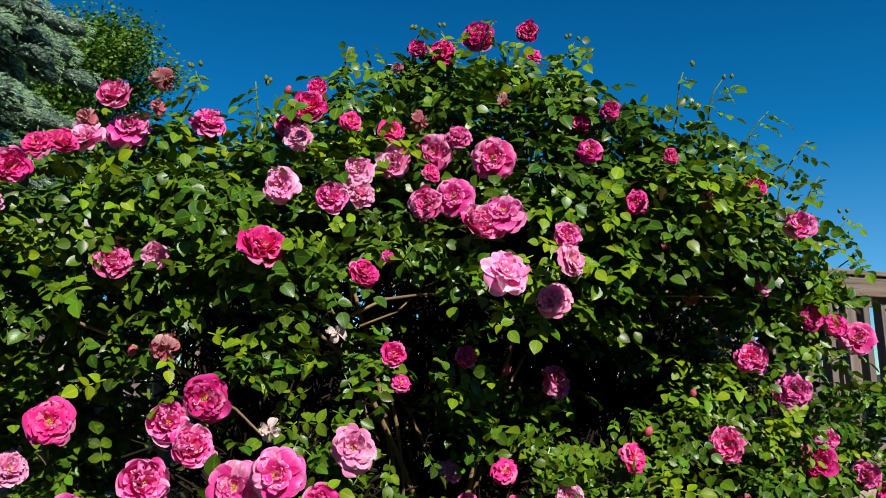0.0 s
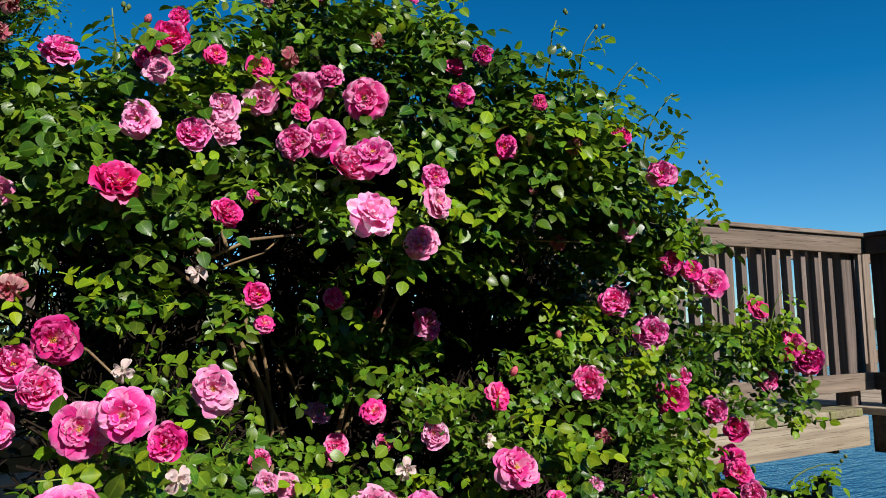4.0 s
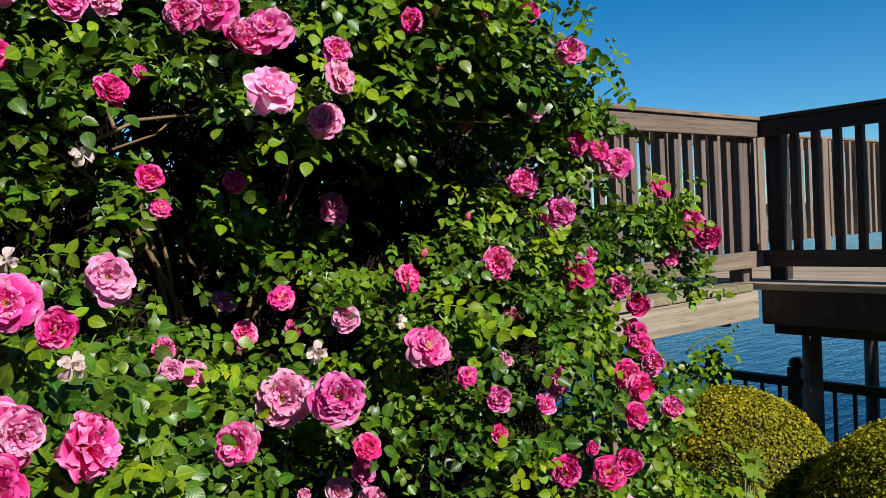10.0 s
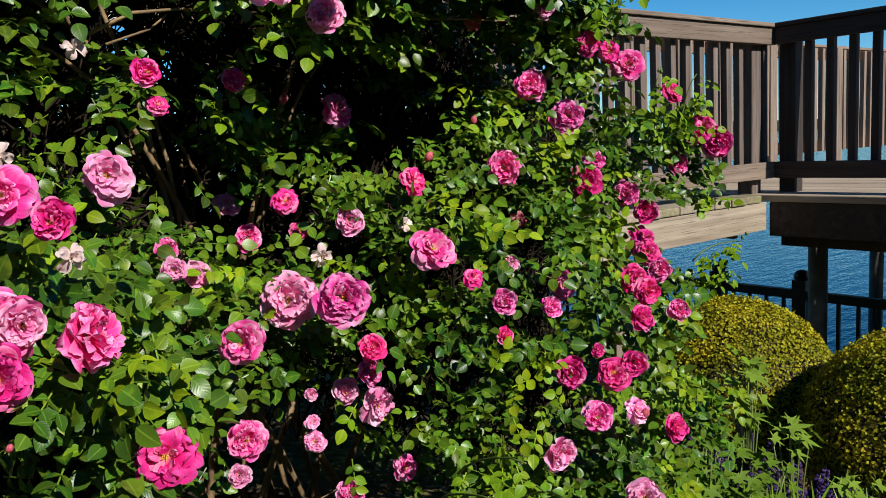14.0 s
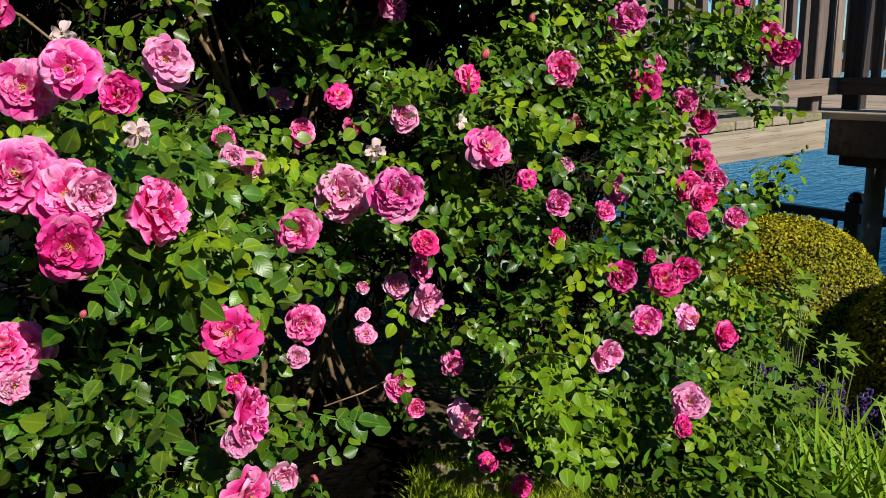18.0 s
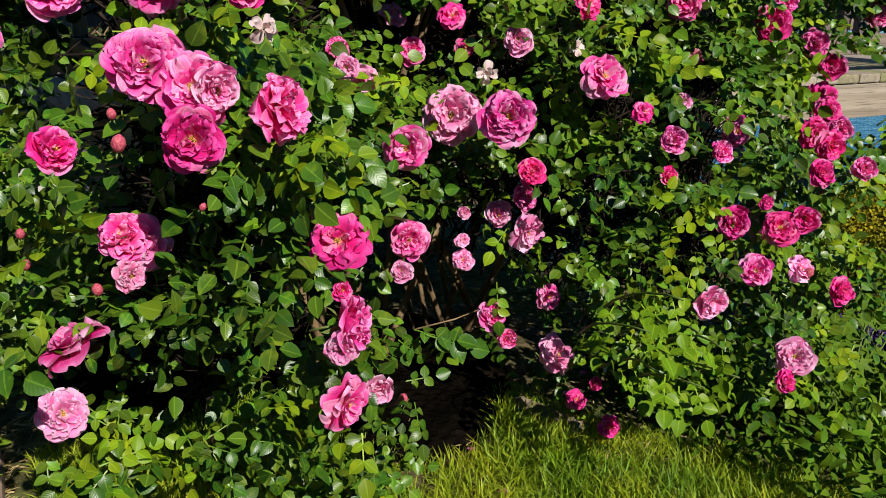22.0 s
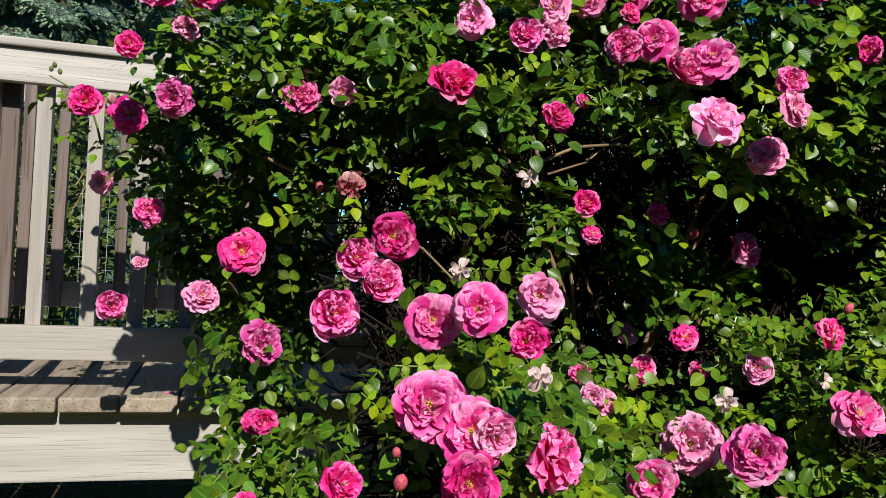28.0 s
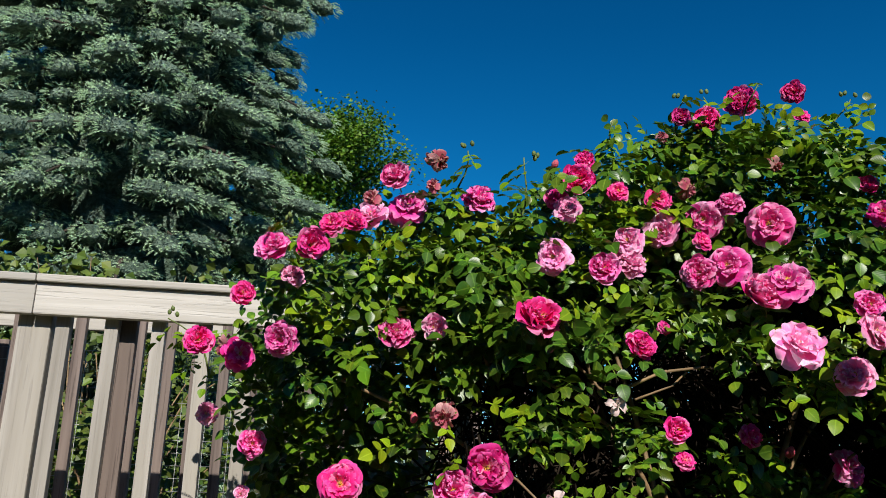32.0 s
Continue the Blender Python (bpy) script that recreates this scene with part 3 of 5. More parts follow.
OPEN = ((5, 0.50, 0.60, 4, 0.30, 0.9, -0.07, 0.02), (6, 0.46, 0.50, 13, 0.4, 0.8, -0.04, 0.02), (8, 0.40, 0.36, 24, 0.4, 0.7, 0.0, 0.04), (10, 0.32, 0.26, 36, 0.35, 0.6, 0.03, 0.06), (10, 0.22, 0.18, 48, 0.3, 0.5, 0.05, 0.08))
FULL = ((5, 0.50, 0.62, 8, 0.5, 0.9, -0.10, 0.02), (7, 0.47, 0.50, 18, 0.5, 0.8, -0.06, 0.03), (9, 0.43, 0.38, 30, 0.45, 0.7, -0.02, 0.05), (12, 0.36, 0.28, 42, 0.4, 0.6, 0.02, 0.08), (12, 0.29, 0.23, 52, 0.3, 0.6, 0.05, 0.10), (9, 0.22, 0.19, 64, 0.3, 0.6, 0.08, 0.07))
LOOSE = ((4, 0.56, 0.62, -8, 0.3, 1.2, -0.05, 0.02), (5, 0.50, 0.54, 10, 0.5, 1.2, -0.02, 0.02), (6, 0.40, 0.38, 28, 0.45, 0.9, 0.0, 0.04), (10, 0.29, 0.23, 42, 0.4, 0.7, 0.02, 0.07), (9, 0.21, 0.15, 56, 0.3, 0.5, 0.04, 0.07))
CUP = ((5, 0.48, 0.62, 22, 0.65, 0.9, -0.12, 0.02), (6, 0.45, 0.50, 34, 0.6, 0.8, -0.08, 0.03), (9, 0.40, 0.34, 45, 0.45, 0.7, -0.03, 0.06), (12, 0.33, 0.25, 55, 0.4, 0.6, 0.02, 0.09), (9, 0.27, 0.19, 66, 0.3, 0.5, 0.06, 0.07))
SPENT = ((3, 0.46, 0.40, -46, -0.4, 0.3, 0.0, 0.02), (4, 0.38, 0.34, -14, 0.2, 0.9, 0.0, 0.02), (8, 0.28, 0.17, 35, 0.5, 0.4, 0.02, 0.03), (10, 0.20, 0.09, 60, 0.2, 0.2, 0.03, 0.03))
STAR = ((4, 0.54, 0.36, -18, -0.3, 0.8, 0.0, 0.03), (2, 0.44, 0.32, 30, 0.5, 0.6, 0.02, 0.03), (3, 0.3, 0.2, 55, 0.4, 0.3, 0.03, 0.03))


def stamens(r):
    pieces = []
    for i in range(16):
        a, q = r.uniform(0, 6.28), r.uniform(0.01, 0.06)
        p = (q * math.cos(a), q * math.sin(a))
        h = r.uniform(0.07, 0.11)
        pieces.append(tube([(p[0] * 0.4, p[1] * 0.4, 0.02), (p[0] * 0.8, p[1] * 0.8, h * 0.7), (p[0], p[1], h)], [0.004, 0.004, 0.012], 4))
    return join(pieces)


def calyx(r):
    """Hip and sepals behind the flower, with a short stalk."""
    pieces = [tube([(0, 0, -0.04), (0, 0, -0.09), (0, 0, -0.15), (0, 0, -0.19)], [0.09, 0.075, 0.06, 0.025], 8),
              tube([(0, 0, -0.18), (0.01, 0.02, -0.34), (0.04, 0.05, -0.55)], [0.02, 0.018, 0.02], 5)]
    for i in range(5):
        v, f, _ = leaflet(0.30, 0.09, 0.2, 0.5, False)
        m = np.array(pose(0, 0, -0.06, 0, 0, 72 * i + r.uniform(-12, 12)) @ pose(0, 0.05, 0, r.uniform(-35, -5), 0, 0))
        pieces.append((v @ m[:3, :3].T + m[:3, 3], f))
    return join(pieces)


STYLES = {"pink": ((OPEN, FULL, FULL, CUP, FULL, LOOSE), M_petal_pink), "deep": ((FULL, OPEN, CUP, FULL, LOOSE), M_petal_deep), "pale": ((LOOSE, OPEN, CUP, LOOSE, FULL), M_petal_pale),
          "spent": ((SPENT, SPENT), M_petal_spent), "faded": ((STAR, STAR), M_petal_white)}
HEADS = {}
for style, (specs, mat) in STYLES.items():
    HEADS[style] = []
    for i, sp in enumerate(specs):
        v, f, uv = whorl(sp, 100 * i + len(style))
        HEADS[style].append(mesh_of("petals", v, f, mat, uv))
rc = random.Random(3)
STAMENS = mesh_of("stamen_tuft", *stamens(rc), M_stamen)
CALYX = [mesh_of("calyx", *calyx(rc), M_stem) for i in range(3)]
bv, bf = tube([(0, 0, -0.1), (0, 0, 0.0), (0, 0, 0.25), (0, 0, 0.5), (0, 0, 0.66), (0, 0, 0.72)], [0.10, 0.22, 0.30, 0.24, 0.10, 0.02], 10)
BUD = mesh_of("bud", bv, bf, M_bud)
rb = random.Random(21)
LABELS = {"pink": "", "deep": "deep magenta rose", "pale": "pale pink rose", "spent": "withered rose", "faded": "faded white rose"}


def bloom(style, x, y, z, width, face=None):
    """One rose on the bush, facing outwards and up, as wide as given."""
    tilt = Vector((rb.uniform(-0.65, 0.55) - 0.30 * (x - 0.2), -1.0, rb.uniform(-0.15, 0.75)))
    if face:
        tilt = Vector(face)
    elif style == "spent":
        tilt = Vector((rb.uniform(-0.5, 0.5), -0.6, rb.uniform(-0.6, 0.4)))
    m = Matrix.Translation((x, y, z)) @ tilt.to_track_quat("Z", "Y").to_matrix().to_4x4() @ pose(0, 0, 0, 0, 0, rb.uniform(0, 360))
    if style == "bud":
        s = width * 1.15
        up = Vector((rb.uniform(-0.4, 0.4), -0.5, 1.0)).to_track_quat("Z", "Y").to_matrix().to_4x4()
        o = child("rose_bud", BUD, bush, Matrix.Translation((x, y, z)) @ up @ Matrix.Scale(s, 4), "closed pink rosebud")
        child("calyx", CALYX[0], o)
        return
    o = child("rose", rb.choice(HEADS[style]), bush, m @ Matrix.Scale(width * (1.0 if style == "faded" else 1.02), 4), LABELS[style])
    if style in ("pink", "deep", "pale"):
        child("stamen_tuft", STAMENS, o)
    child("calyx", rb.choice(CALYX), o)
    BLOOMS.append((x, y, z, width * 0.54))


bloom("pink", 0.25, 1.50, 1.59, 0.074)
bloom("spent", 0.34, 1.48, 1.63, 0.074)
bloom("spent", 0.20, 1.50, 1.54, 0.061)
bloom("pale", 0.20, 1.49, 1.50, 0.066)
bloom("pink", 0.28, 1.51, 1.53, 0.080)
bloom("deep", 0.16, 1.45, 1.47, 0.059)
bloom("deep", 0.08, 1.43, 1.41, 0.070)
bloom("spent", 0.33, 1.50, 1.58, 0.050)
bloom("pink", 0.43, 1.49, 1.55, 0.076)
bloom("deep", 0.62, 1.36, 1.61, 0.043)
bloom("deep", 0.61, 1.36, 1.57, 0.071)
bloom("deep", 0.57, 1.39, 1.53, 0.059)
bloom("pale", 0.58, 1.35, 1.50, 0.055)
bloom("deep", 0.69, 1.36, 1.55, 0.048)
bloom("deep", 0.79, 1.39, 1.55, 0.059)
bloom("spent", 0.86, 1.39, 1.58, 0.063)
bloom("pale", 0.79, 1.38, 1.48, 0.070)
bloom("pink", 0.88, 1.37, 1.51, 0.074)
bloom("pink", 0.93, 1.35, 1.54, 0.060)
bloom("deep", 0.87, 1.36, 1.46, 0.042)
bloom("pink", 0.99, 1.31, 1.49, 0.086)
bloom("pink", 0.90, 1.32, 1.40, 0.078)
bloom("pink", 0.84, 1.32, 1.38, 0.068)
bloom("pink", 0.91, 1.23, 1.32, 0.092)
bloom("pink", 0.96, 1.22, 1.35, 0.085)
bloom("pale", 0.54, 1.32, 1.39, 0.072)
bloom("pink", 0.63, 1.30, 1.37, 0.071)
bloom("pale", 0.70, 1.34, 1.44, 0.067)
bloom("pale", 0.70, 1.33, 1.39, 0.063)
bloom("deep", 0.50, 1.27, 1.26, 0.094)
bloom("pink", 0.26, 1.46, 1.25, 0.075)
bloom("pale", 0.33, 1.42, 1.26, 0.051)
bloom("spent", 0.35, 1.41, 1.09, 0.075)
bloom("deep", 0.68, 1.25, 1.22, 0.059)
bloom("deep", 0.74, 1.28, 1.26, 0.027)
bloom("pale", 0.90, 1.11, 1.21, 0.085)
bloom("pink", 1.01, 1.07, 1.28, 0.053)
bloom("pale", 1.00, 1.05, 1.23, 0.067)
bloom("pale", 1.02, 1.14, 1.17, 0.071)
bloom("faded", 0.62, 1.22, 1.11, 0.043)
bloom("deep", 0.72, 1.20, 1.07, 0.051)
bloom("deep", 0.74, 1.22, 1.02, 0.037)
bloom("deep", 0.91, 1.30, 1.07, 0.046)
bloom("bud", 1.10, 1.48, 1.04, 0.029)
bloom("pink", 1.23, 1.47, 1.02, 0.075)
bloom("pink", 0.35, 1.31, 0.96, 0.081)
bloom("deep", 0.41, 1.29, 1.00, 0.083)
bloom("pink", 0.38, 1.23, 0.92, 0.084)
bloom("pale", 0.65, 1.22, 0.91, 0.077)
bloom("deep", 0.17, 1.51, 0.96, 0.088)
bloom("pale", 0.10, 1.73, 0.864, 0.078)
bloom("pink", 0.31, 1.27, 0.87, 0.096)
bloom("pink", 0.41, 1.01, 0.88, 0.071)
bloom("pink", 0.45, 0.94, 0.90, 0.066)
bloom("faded", 0.49, 1.16, 0.95, 0.040)
bloom("pale", 0.97, 1.51, 0.83, 0.059)
bloom("deep", 1.07, 1.44, 0.83, 0.058)
bloom("pink", 1.61, 1.34, 0.87, 0.090)
bloom("deep", 1.30, 1.29, 0.86, 0.062)
bloom("pink", 1.76, 1.39, 1.07, 0.085)
bloom("pink", 1.85, 1.35, 0.99, 0.087)
bloom("deep", 1.87, 1.29, 1.17, 0.066)
bloom("pink", 2.05, 1.31, 1.12, 0.084)
bloom("deep", 1.95, 1.29, 1.15, 0.058)
bloom("pale", 1.70, 1.28, 1.25, 0.068)
bloom("pink", 1.72, 1.17, 1.37, 0.072)
bloom("deep", 1.58, 1.16, 1.44, 0.050)
bloom("spent", 1.41, 1.13, 1.40, 0.058)
bloom("deep", 1.29, 1.10, 1.47, 0.034)
bloom("deep", 1.17, 1.21, 1.50, 0.056)
bloom("deep", 1.20, 1.28, 1.58, 0.049)
bloom("deep", 1.22, 1.20, 1.59, 0.044)
bloom("spent", 1.06, 1.38, 1.65, 0.053)
bloom("deep", 1.08, 1.53, 1.87, 0.081)
bloom("deep", 1.24, 1.55, 1.92, 0.065)
bloom("deep", 0.94, 1.44, 1.77, 0.061)
bloom("deep", 0.87, 1.42, 1.76, 0.046)
bloom("spent", 0.81, 1.40, 1.70, 0.038)
bloom("deep", 1.24, 1.53, 1.85, 0.046)
bloom("spent", 1.56, 1.37, 1.22, 0.061)
bloom("spent", 1.34, 1.19, 1.30, 0.028)
bloom("deep", 1.24, 1.16, 1.38, 0.055)
bloom("bud", 0.30, 1.45, 1.08, 0.023)
bloom("bud", 0.57, 1.41, 1.61, 0.022)
bloom("bud", 1.57, 1.40, 0.98, 0.026)
bloom("bud", 1.37, 1.33, 0.90, 0.027)
bloom("deep", 2.30, 1.35, 1.05, 0.075)
bloom("deep", 2.42, 1.33, 0.94, 0.093)
bloom("deep", 2.45, 1.30, 0.90, 0.093)
bloom("pink", 2.34, 1.37, 0.84, 0.082)
bloom("deep", 1.87, 1.31, 0.82, 0.093)
bloom("pink", 1.93, 1.33, 0.87, 0.057)
bloom("pink", 2.08, 1.35, 0.77, 0.077)
bloom("deep", 2.19, 1.37, 0.71, 0.079)
bloom("deep", 2.14, 1.34, 0.63, 0.086)
bloom("deep", 1.76, 1.07, 0.60, 0.073)
bloom("pink", 2.05, 1.22, 0.57, 0.073)
bloom("deep", 1.66, 0.96, 0.60, 0.065)
bloom("pink", 1.22, 1.13, 0.73, 0.090)
bloom("pale", 1.13, 1.29, 0.79, 0.066)
bloom("pink", 0.99, 1.47, 0.76, 0.057)
bloom("deep", 1.06, 1.37, 0.77, 0.042)
bloom("spent", 1.56, 1.24, 0.75, 0.057)
bloom("faded", 1.04, 1.25, 0.73, 0.046)
bloom("faded", 1.20, 1.19, 0.78, 0.035)
bloom("pale", 0.95, 1.22, 0.66, 0.112)
bloom("pink", 1.00, 1.11, 0.67, 0.094)
bloom("pink", 1.32, 1.04, 0.62, 0.059)
bloom("pink", 1.52, 1.07, 0.62, 0.064)
bloom("deep", 1.28, 1.08, 0.67, 0.044)
bloom("deep", 0.48, 0.84, 0.87, 0.052)
bloom("faded", 0.49, 0.82, 0.83, 0.036)
bloom("pale", 0.71, 1.13, 0.76, 0.041)
bloom("pale", 0.79, 1.25, 0.73, 0.046)
bloom("pink", 0.74, 1.24, 0.78, 0.043)
bloom("pink", 0.78, 1.06, 0.64, 0.073)
bloom("pink", 0.49, 0.78, 0.75, 0.080, (0.75, -0.7, 0.15))
bloom("pale", 0.43, 0.80, 0.77, 0.054)
bloom("deep", 1.05, 1.10, 0.57, 0.053)
bloom("pink", 1.07, 1.15, 0.51, 0.053)
bloom("pale", 1.10, 1.18, 0.43, 0.069)
bloom("pale", 1.04, 1.19, 0.47, 0.056)
bloom("pink", 0.71, 0.91, 0.54, 0.055)
bloom("pale", 0.98, 1.22, 0.38, 0.044)
bloom("pale", 0.97, 1.20, 0.48, 0.024)
bloom("deep", 0.57, 0.82, 0.58, 0.075)
bloom("pink", 1.45, 0.92, 0.38, 0.061)
bloom("deep", 1.44, 0.98, 0.46, 0.071)
bloom("deep", 1.50, 0.92, 0.46, 0.069)
bloom("deep", 1.54, 0.90, 0.48, 0.057)
bloom("deep", 1.50, 0.96, 0.50, 0.031)
bloom("deep", 1.32, 1.04, 0.55, 0.041)
bloom("pink", 1.44, 1.03, 0.59, 0.052)
bloom("deep", 2.12, 1.31, 0.60, 0.080)
bloom("deep", 1.58, 0.91, 0.56, 0.055)
bloom("pink", 1.65, 0.87, 0.57, 0.052)
bloom("pale", 1.36, 0.94, 0.33, 0.077)
bloom("deep", 1.55, 0.81, 0.36, 0.054)
bloom("pale", 1.51, 0.87, 0.39, 0.050)
bloom("pink", 1.14, 1.15, 0.30, 0.049)
bloom("pale", 1.41, 1.11, 0.68, 0.036)
bloom("bud", 1.52, 0.86, 0.38, 0.026)
bloom("pink", 0.37, 0.86, 0.79, 0.084, (-0.2, -0.85, 0.45))
bloom("pink", 0.41, 0.82, 0.77, 0.075)
bloom("deep", 0.40, 0.79, 0.72, 0.069)
bloom("pale", 0.68, 0.87, 0.51, 0.034)
bloom("deep", 0.57, 0.81, 0.52, 0.029)
bloom("pink", 0.576, 0.81, 0.472, 0.086, (0.9, -0.55, 0.1))
bloom("pale", 0.56, 0.79, 0.45, 0.044)
bloom("pink", 0.56, 0.78, 0.38, 0.068)
bloom("pale", 0.65, 0.89, 0.33, 0.050)
bloom("bud", 0.80, 1.11, 0.17, 0.026)
bloom("pink", 1.04, 1.20, 0.26, 0.058)
bloom("pink", 1.06, 1.17, 0.22, 0.047)
bloom("pale", 1.14, 1.11, 0.19, 0.073)
bloom("deep", 1.22, 1.03, 0.05, 0.048)
bloom("deep", 1.17, 1.08, 0.10, 0.043)
bloom("deep", 1.21, 1.07, 0.13, 0.029)
bloom("pale", 1.45, 0.81, 0.25, 0.072)
bloom("deep", 1.42, 0.80, 0.21, 0.046)
bloom("pale", 0.98, 1.22, 0.42, 0.028)
bloom("pale", 0.363, 0.95, 0.567, 0.068)
bloom("bud", 0.33, 0.82, 0.71, 0.023)
bloom("pink", 0.21, 1.43, 0.80, 0.083)
bloom("deep", 0.27, 0.84, 0.71, 0.054)
bloom("deep", 0.20, 1.09, 0.73, 0.036)
bloom("pink", 0.19, 0.85, 0.67, 0.029)
bloom("bud", 0.33, 0.84, 0.74, 0.015)
bloom("bud", 0.230, 0.96, 0.590, 0.016)
bloom("bud", 0.230, 0.95, 0.555, 0.016)
bloom("pink", 0.340, 0.95, 0.579, 0.066, (-0.2, -0.6, 0.6))
bloom("pale", 0.342, 0.93, 0.535, 0.044)
bloom("bud", 0.305, 0.94, 0.515, 0.020)
bloom("pink", 0.271, 0.963, 0.447, 0.078, (-0.45, 0.05, 0.9))
bloom("pale", 0.247, 0.946, 0.361, 0.068)
bloom("bud", 0.40, 0.77, 0.65, 0.011)
bloom("pink", -0.09, 1.84, 0.836, 0.074)
bloom("pink", -0.013, 1.70, 1.034, 0.063)
bloom("deep", 0.19, 1.13, 0.72, 0.038)
bloom("deep", 0.17, 0.88, 0.68, 0.028)
bloom("pale", -0.03, 1.78, 0.928, 0.038)
bloom("deep", -0.15, 1.75, 1.256, 0.070)
bloom("spent", -0.084, 1.70, 1.235, 0.076)
bloom("deep", -0.046, 1.586, 1.211, 0.068)
bloom("pink", 0.04, 1.48, 1.23, 0.075)
bloom("pink", 0.01, 1.43, 1.40, 0.070)
bloom("pale", 0.05, 1.45, 1.35, 0.052)
bloom("deep", -0.04, 1.45, 1.31, 0.048)
bloom("deep", 0.12, 1.44, 1.46, 0.057)
bloom("pale", -0.137, 1.95, 1.106, 0.055)


# leaves: a dense outer layer over a darker, thinner inside
fl = np.array(BLOOMS)


# x, z, half widths and depth of the hollows
HOLLOWS = ((1.27, 1.07, 0.30, 0.13, 1.0), (0.80, 1.08, 0.15, 0.11, 0.95), (0.55, 0.97, 0.12, 0.09, 0.85), (0.82, 0.86, 0.07, 0.12, 0.8), (0.12, 0.95, 0.12, 0.22, 0.7), (0.35, 1.12, 0.16, 0.10, 0.5),
           (1.00, 0.42, 0.10, 0.10, 0.7))


def sample(count, spread, thin, floor=0.06):
    """Leaf places inside the bush's outline, behind its swelling face."""
    got = []
    while sum(len(g) for g in got) < count:
        x = rng.uniform(-0.06, 2.5, 6000)
        z = rng.uniform(0.02, 1.93, 6000)
        lump = np.array([noise.noise((a * 3.2, 0.4, b * 3.2)) for a, b in zip(x, z)])
        lump2 = np.array([noise.noise((a * 8, 5.4, b * 8)) for a, b in zip(x, z)])
        top = np.interp(x, TOP_X, TOP_Z) + 0.05 * lump2
        low = np.interp(x, LOW_X, LOW_Z) + 0.05 * lump2
        ok = (z < top) & (z > low)
        # hollows where the shaded inside shows
        hole = sum(deep * np.exp(-0.5 * ((x - hx) / wx) ** 2 - 0.5 * ((z - hz) / wz) ** 2) for hx, hz, wx, wz, deep in HOLLOWS)
        keep = np.clip(0.14 + 4.0 * lump2 + 1.6 * lump, floor, 1.0) * (1 - thin * np.clip(hole, 0, 1))
        keep = np.maximum(keep, 0.55 * np.clip(1.6 - (top - z) / 0.16, 0, 1) * (z > 1.2)) * np.interp(z, (0.3, 0.8), (0.52, 1.0)) * np.interp(x, (0.2, 0.75), (0.72, 1.0))
        ok &= rng.uniform(0, 1, 6000) < keep
        edge = np.minimum(top - z, 0.35) / 0.35
        y = front(x, z) + 0.05 * (1 - edge) - 0.06 * lump - 0.05 * lump2 + np.abs(rng.normal(0, spread, 6000)) + 0.12 * np.clip(hole, 0, 1) * thin
        got.append(np.stack([x, y, z], 1)[ok])
    return np.concatenate(got)[:count]


def clear_of_blooms(p):
    """Drops leaves that would stand over a flower's face, as seen from the lawn."""
    keep = np.ones(len(p), bool)
    for x, y, z, r in fl:
        k = (p[:, 1] - y) / (y + 0.12)
        d = np.hypot(p[:, 0] - x - (x - 0.2) * k, p[:, 2] - z - (z - 0.95) * k)
        keep &= ~((d < r + 0.036) & (p[:, 1] < y + 0.02))
    return p[keep]


def leaf_poses(p, size=1.0):
    n = len(p)
    up = np.stack([rng.normal(-0.05, 0.46, n), rng.normal(-0.56, 0.42, n), rng.normal(0.70, 0.40, n)], 1)
    side = np.stack([rng.normal(0, 0.8, n), rng.normal(-0.5, 0.5, n), rng.normal(-0.30, 0.5, n)], 1)
    return frames_of(p, up, side, rng.uniform(0.75, 1.2, n) * size * np.interp(p[:, 2], (0.1, 0.6, 1.0), (0.76, 0.82, 0.92)), rng)


def foliage(name, places, mat, label, size=1.0, kinds=None):
    vs, fs, us, k = [], [], [], 0
    poses = leaf_poses(places, size)
    pick = rng.integers(0, 8, len(places))
    for i, (v, f, uv) in enumerate(kinds or SPRAYS):
        vv, ff = scatter(v, f, poses[pick == i])
        vs.append(vv)
        fs.append(ff + k)
        us.append(np.tile(np.array(uv), (int((pick == i).sum()), 1)))
        k += len(vv)
    return child(name, mesh_of(name, np.concatenate(vs), np.concatenate(fs), mat, np.concatenate(us)), bush, label=label, kind="stuff")


def clusters(count, leaves, spread, thin, floor, gap):
    """Twig ends, each a small fan of leaves that shades what is beneath it."""
    centres, cells = [], {}
    for c in sample(count * 6, spread, thin, floor):
        key = tuple(np.floor(c / gap).astype(int))
        if key in cells:
            continue
        cells[key] = 1
        centres.append(c)
        if len(centres) == count:
            break
    p = np.repeat(np.array(centres), leaves, 0)
    n = len(p)
    lift = np.repeat(rng.uniform(0.05, 0.6, len(centres)), leaves)
    u, w = rng.normal(0, 0.044, n), rng.normal(0, 0.036, n)
    p += np.stack([u, -w * np.sqrt(1 - lift * lift) - 0.2 * np.abs(u), -w * lift + rng.normal(0, 0.012, n) - 0.25 * np.abs(u)], 1)
    return p


outer = clear_of_blooms(clusters(590, 7, 0.10, 0.85, 0.02, 0.062))
foliage("foliage", outer, M_leaf, "glossy dark green rose leaves", 1.05)
inner = clear_of_blooms(clusters(60, 7, 0.12, 1.0, 0.2, 0.06) + np.array([0, 0.24, 0.04]))
foliage("inner_foliage", inner, M_leaf, "shaded rose leaves inside the bush", 1.2, COARSE)
deep_in = sample(1700, 0.10, 0.9, 0.7) + np.array([0, 0.52, 0.10])
deep_in = deep_in[deep_in[:, 2] > np.interp(deep_in[:, 0], TOP_X, TOP_Z) - 0.36]
foliage("deep_foliage", deep_in, M_leaf, "rose leaves at the back of the bush", 1.3, COARSE)
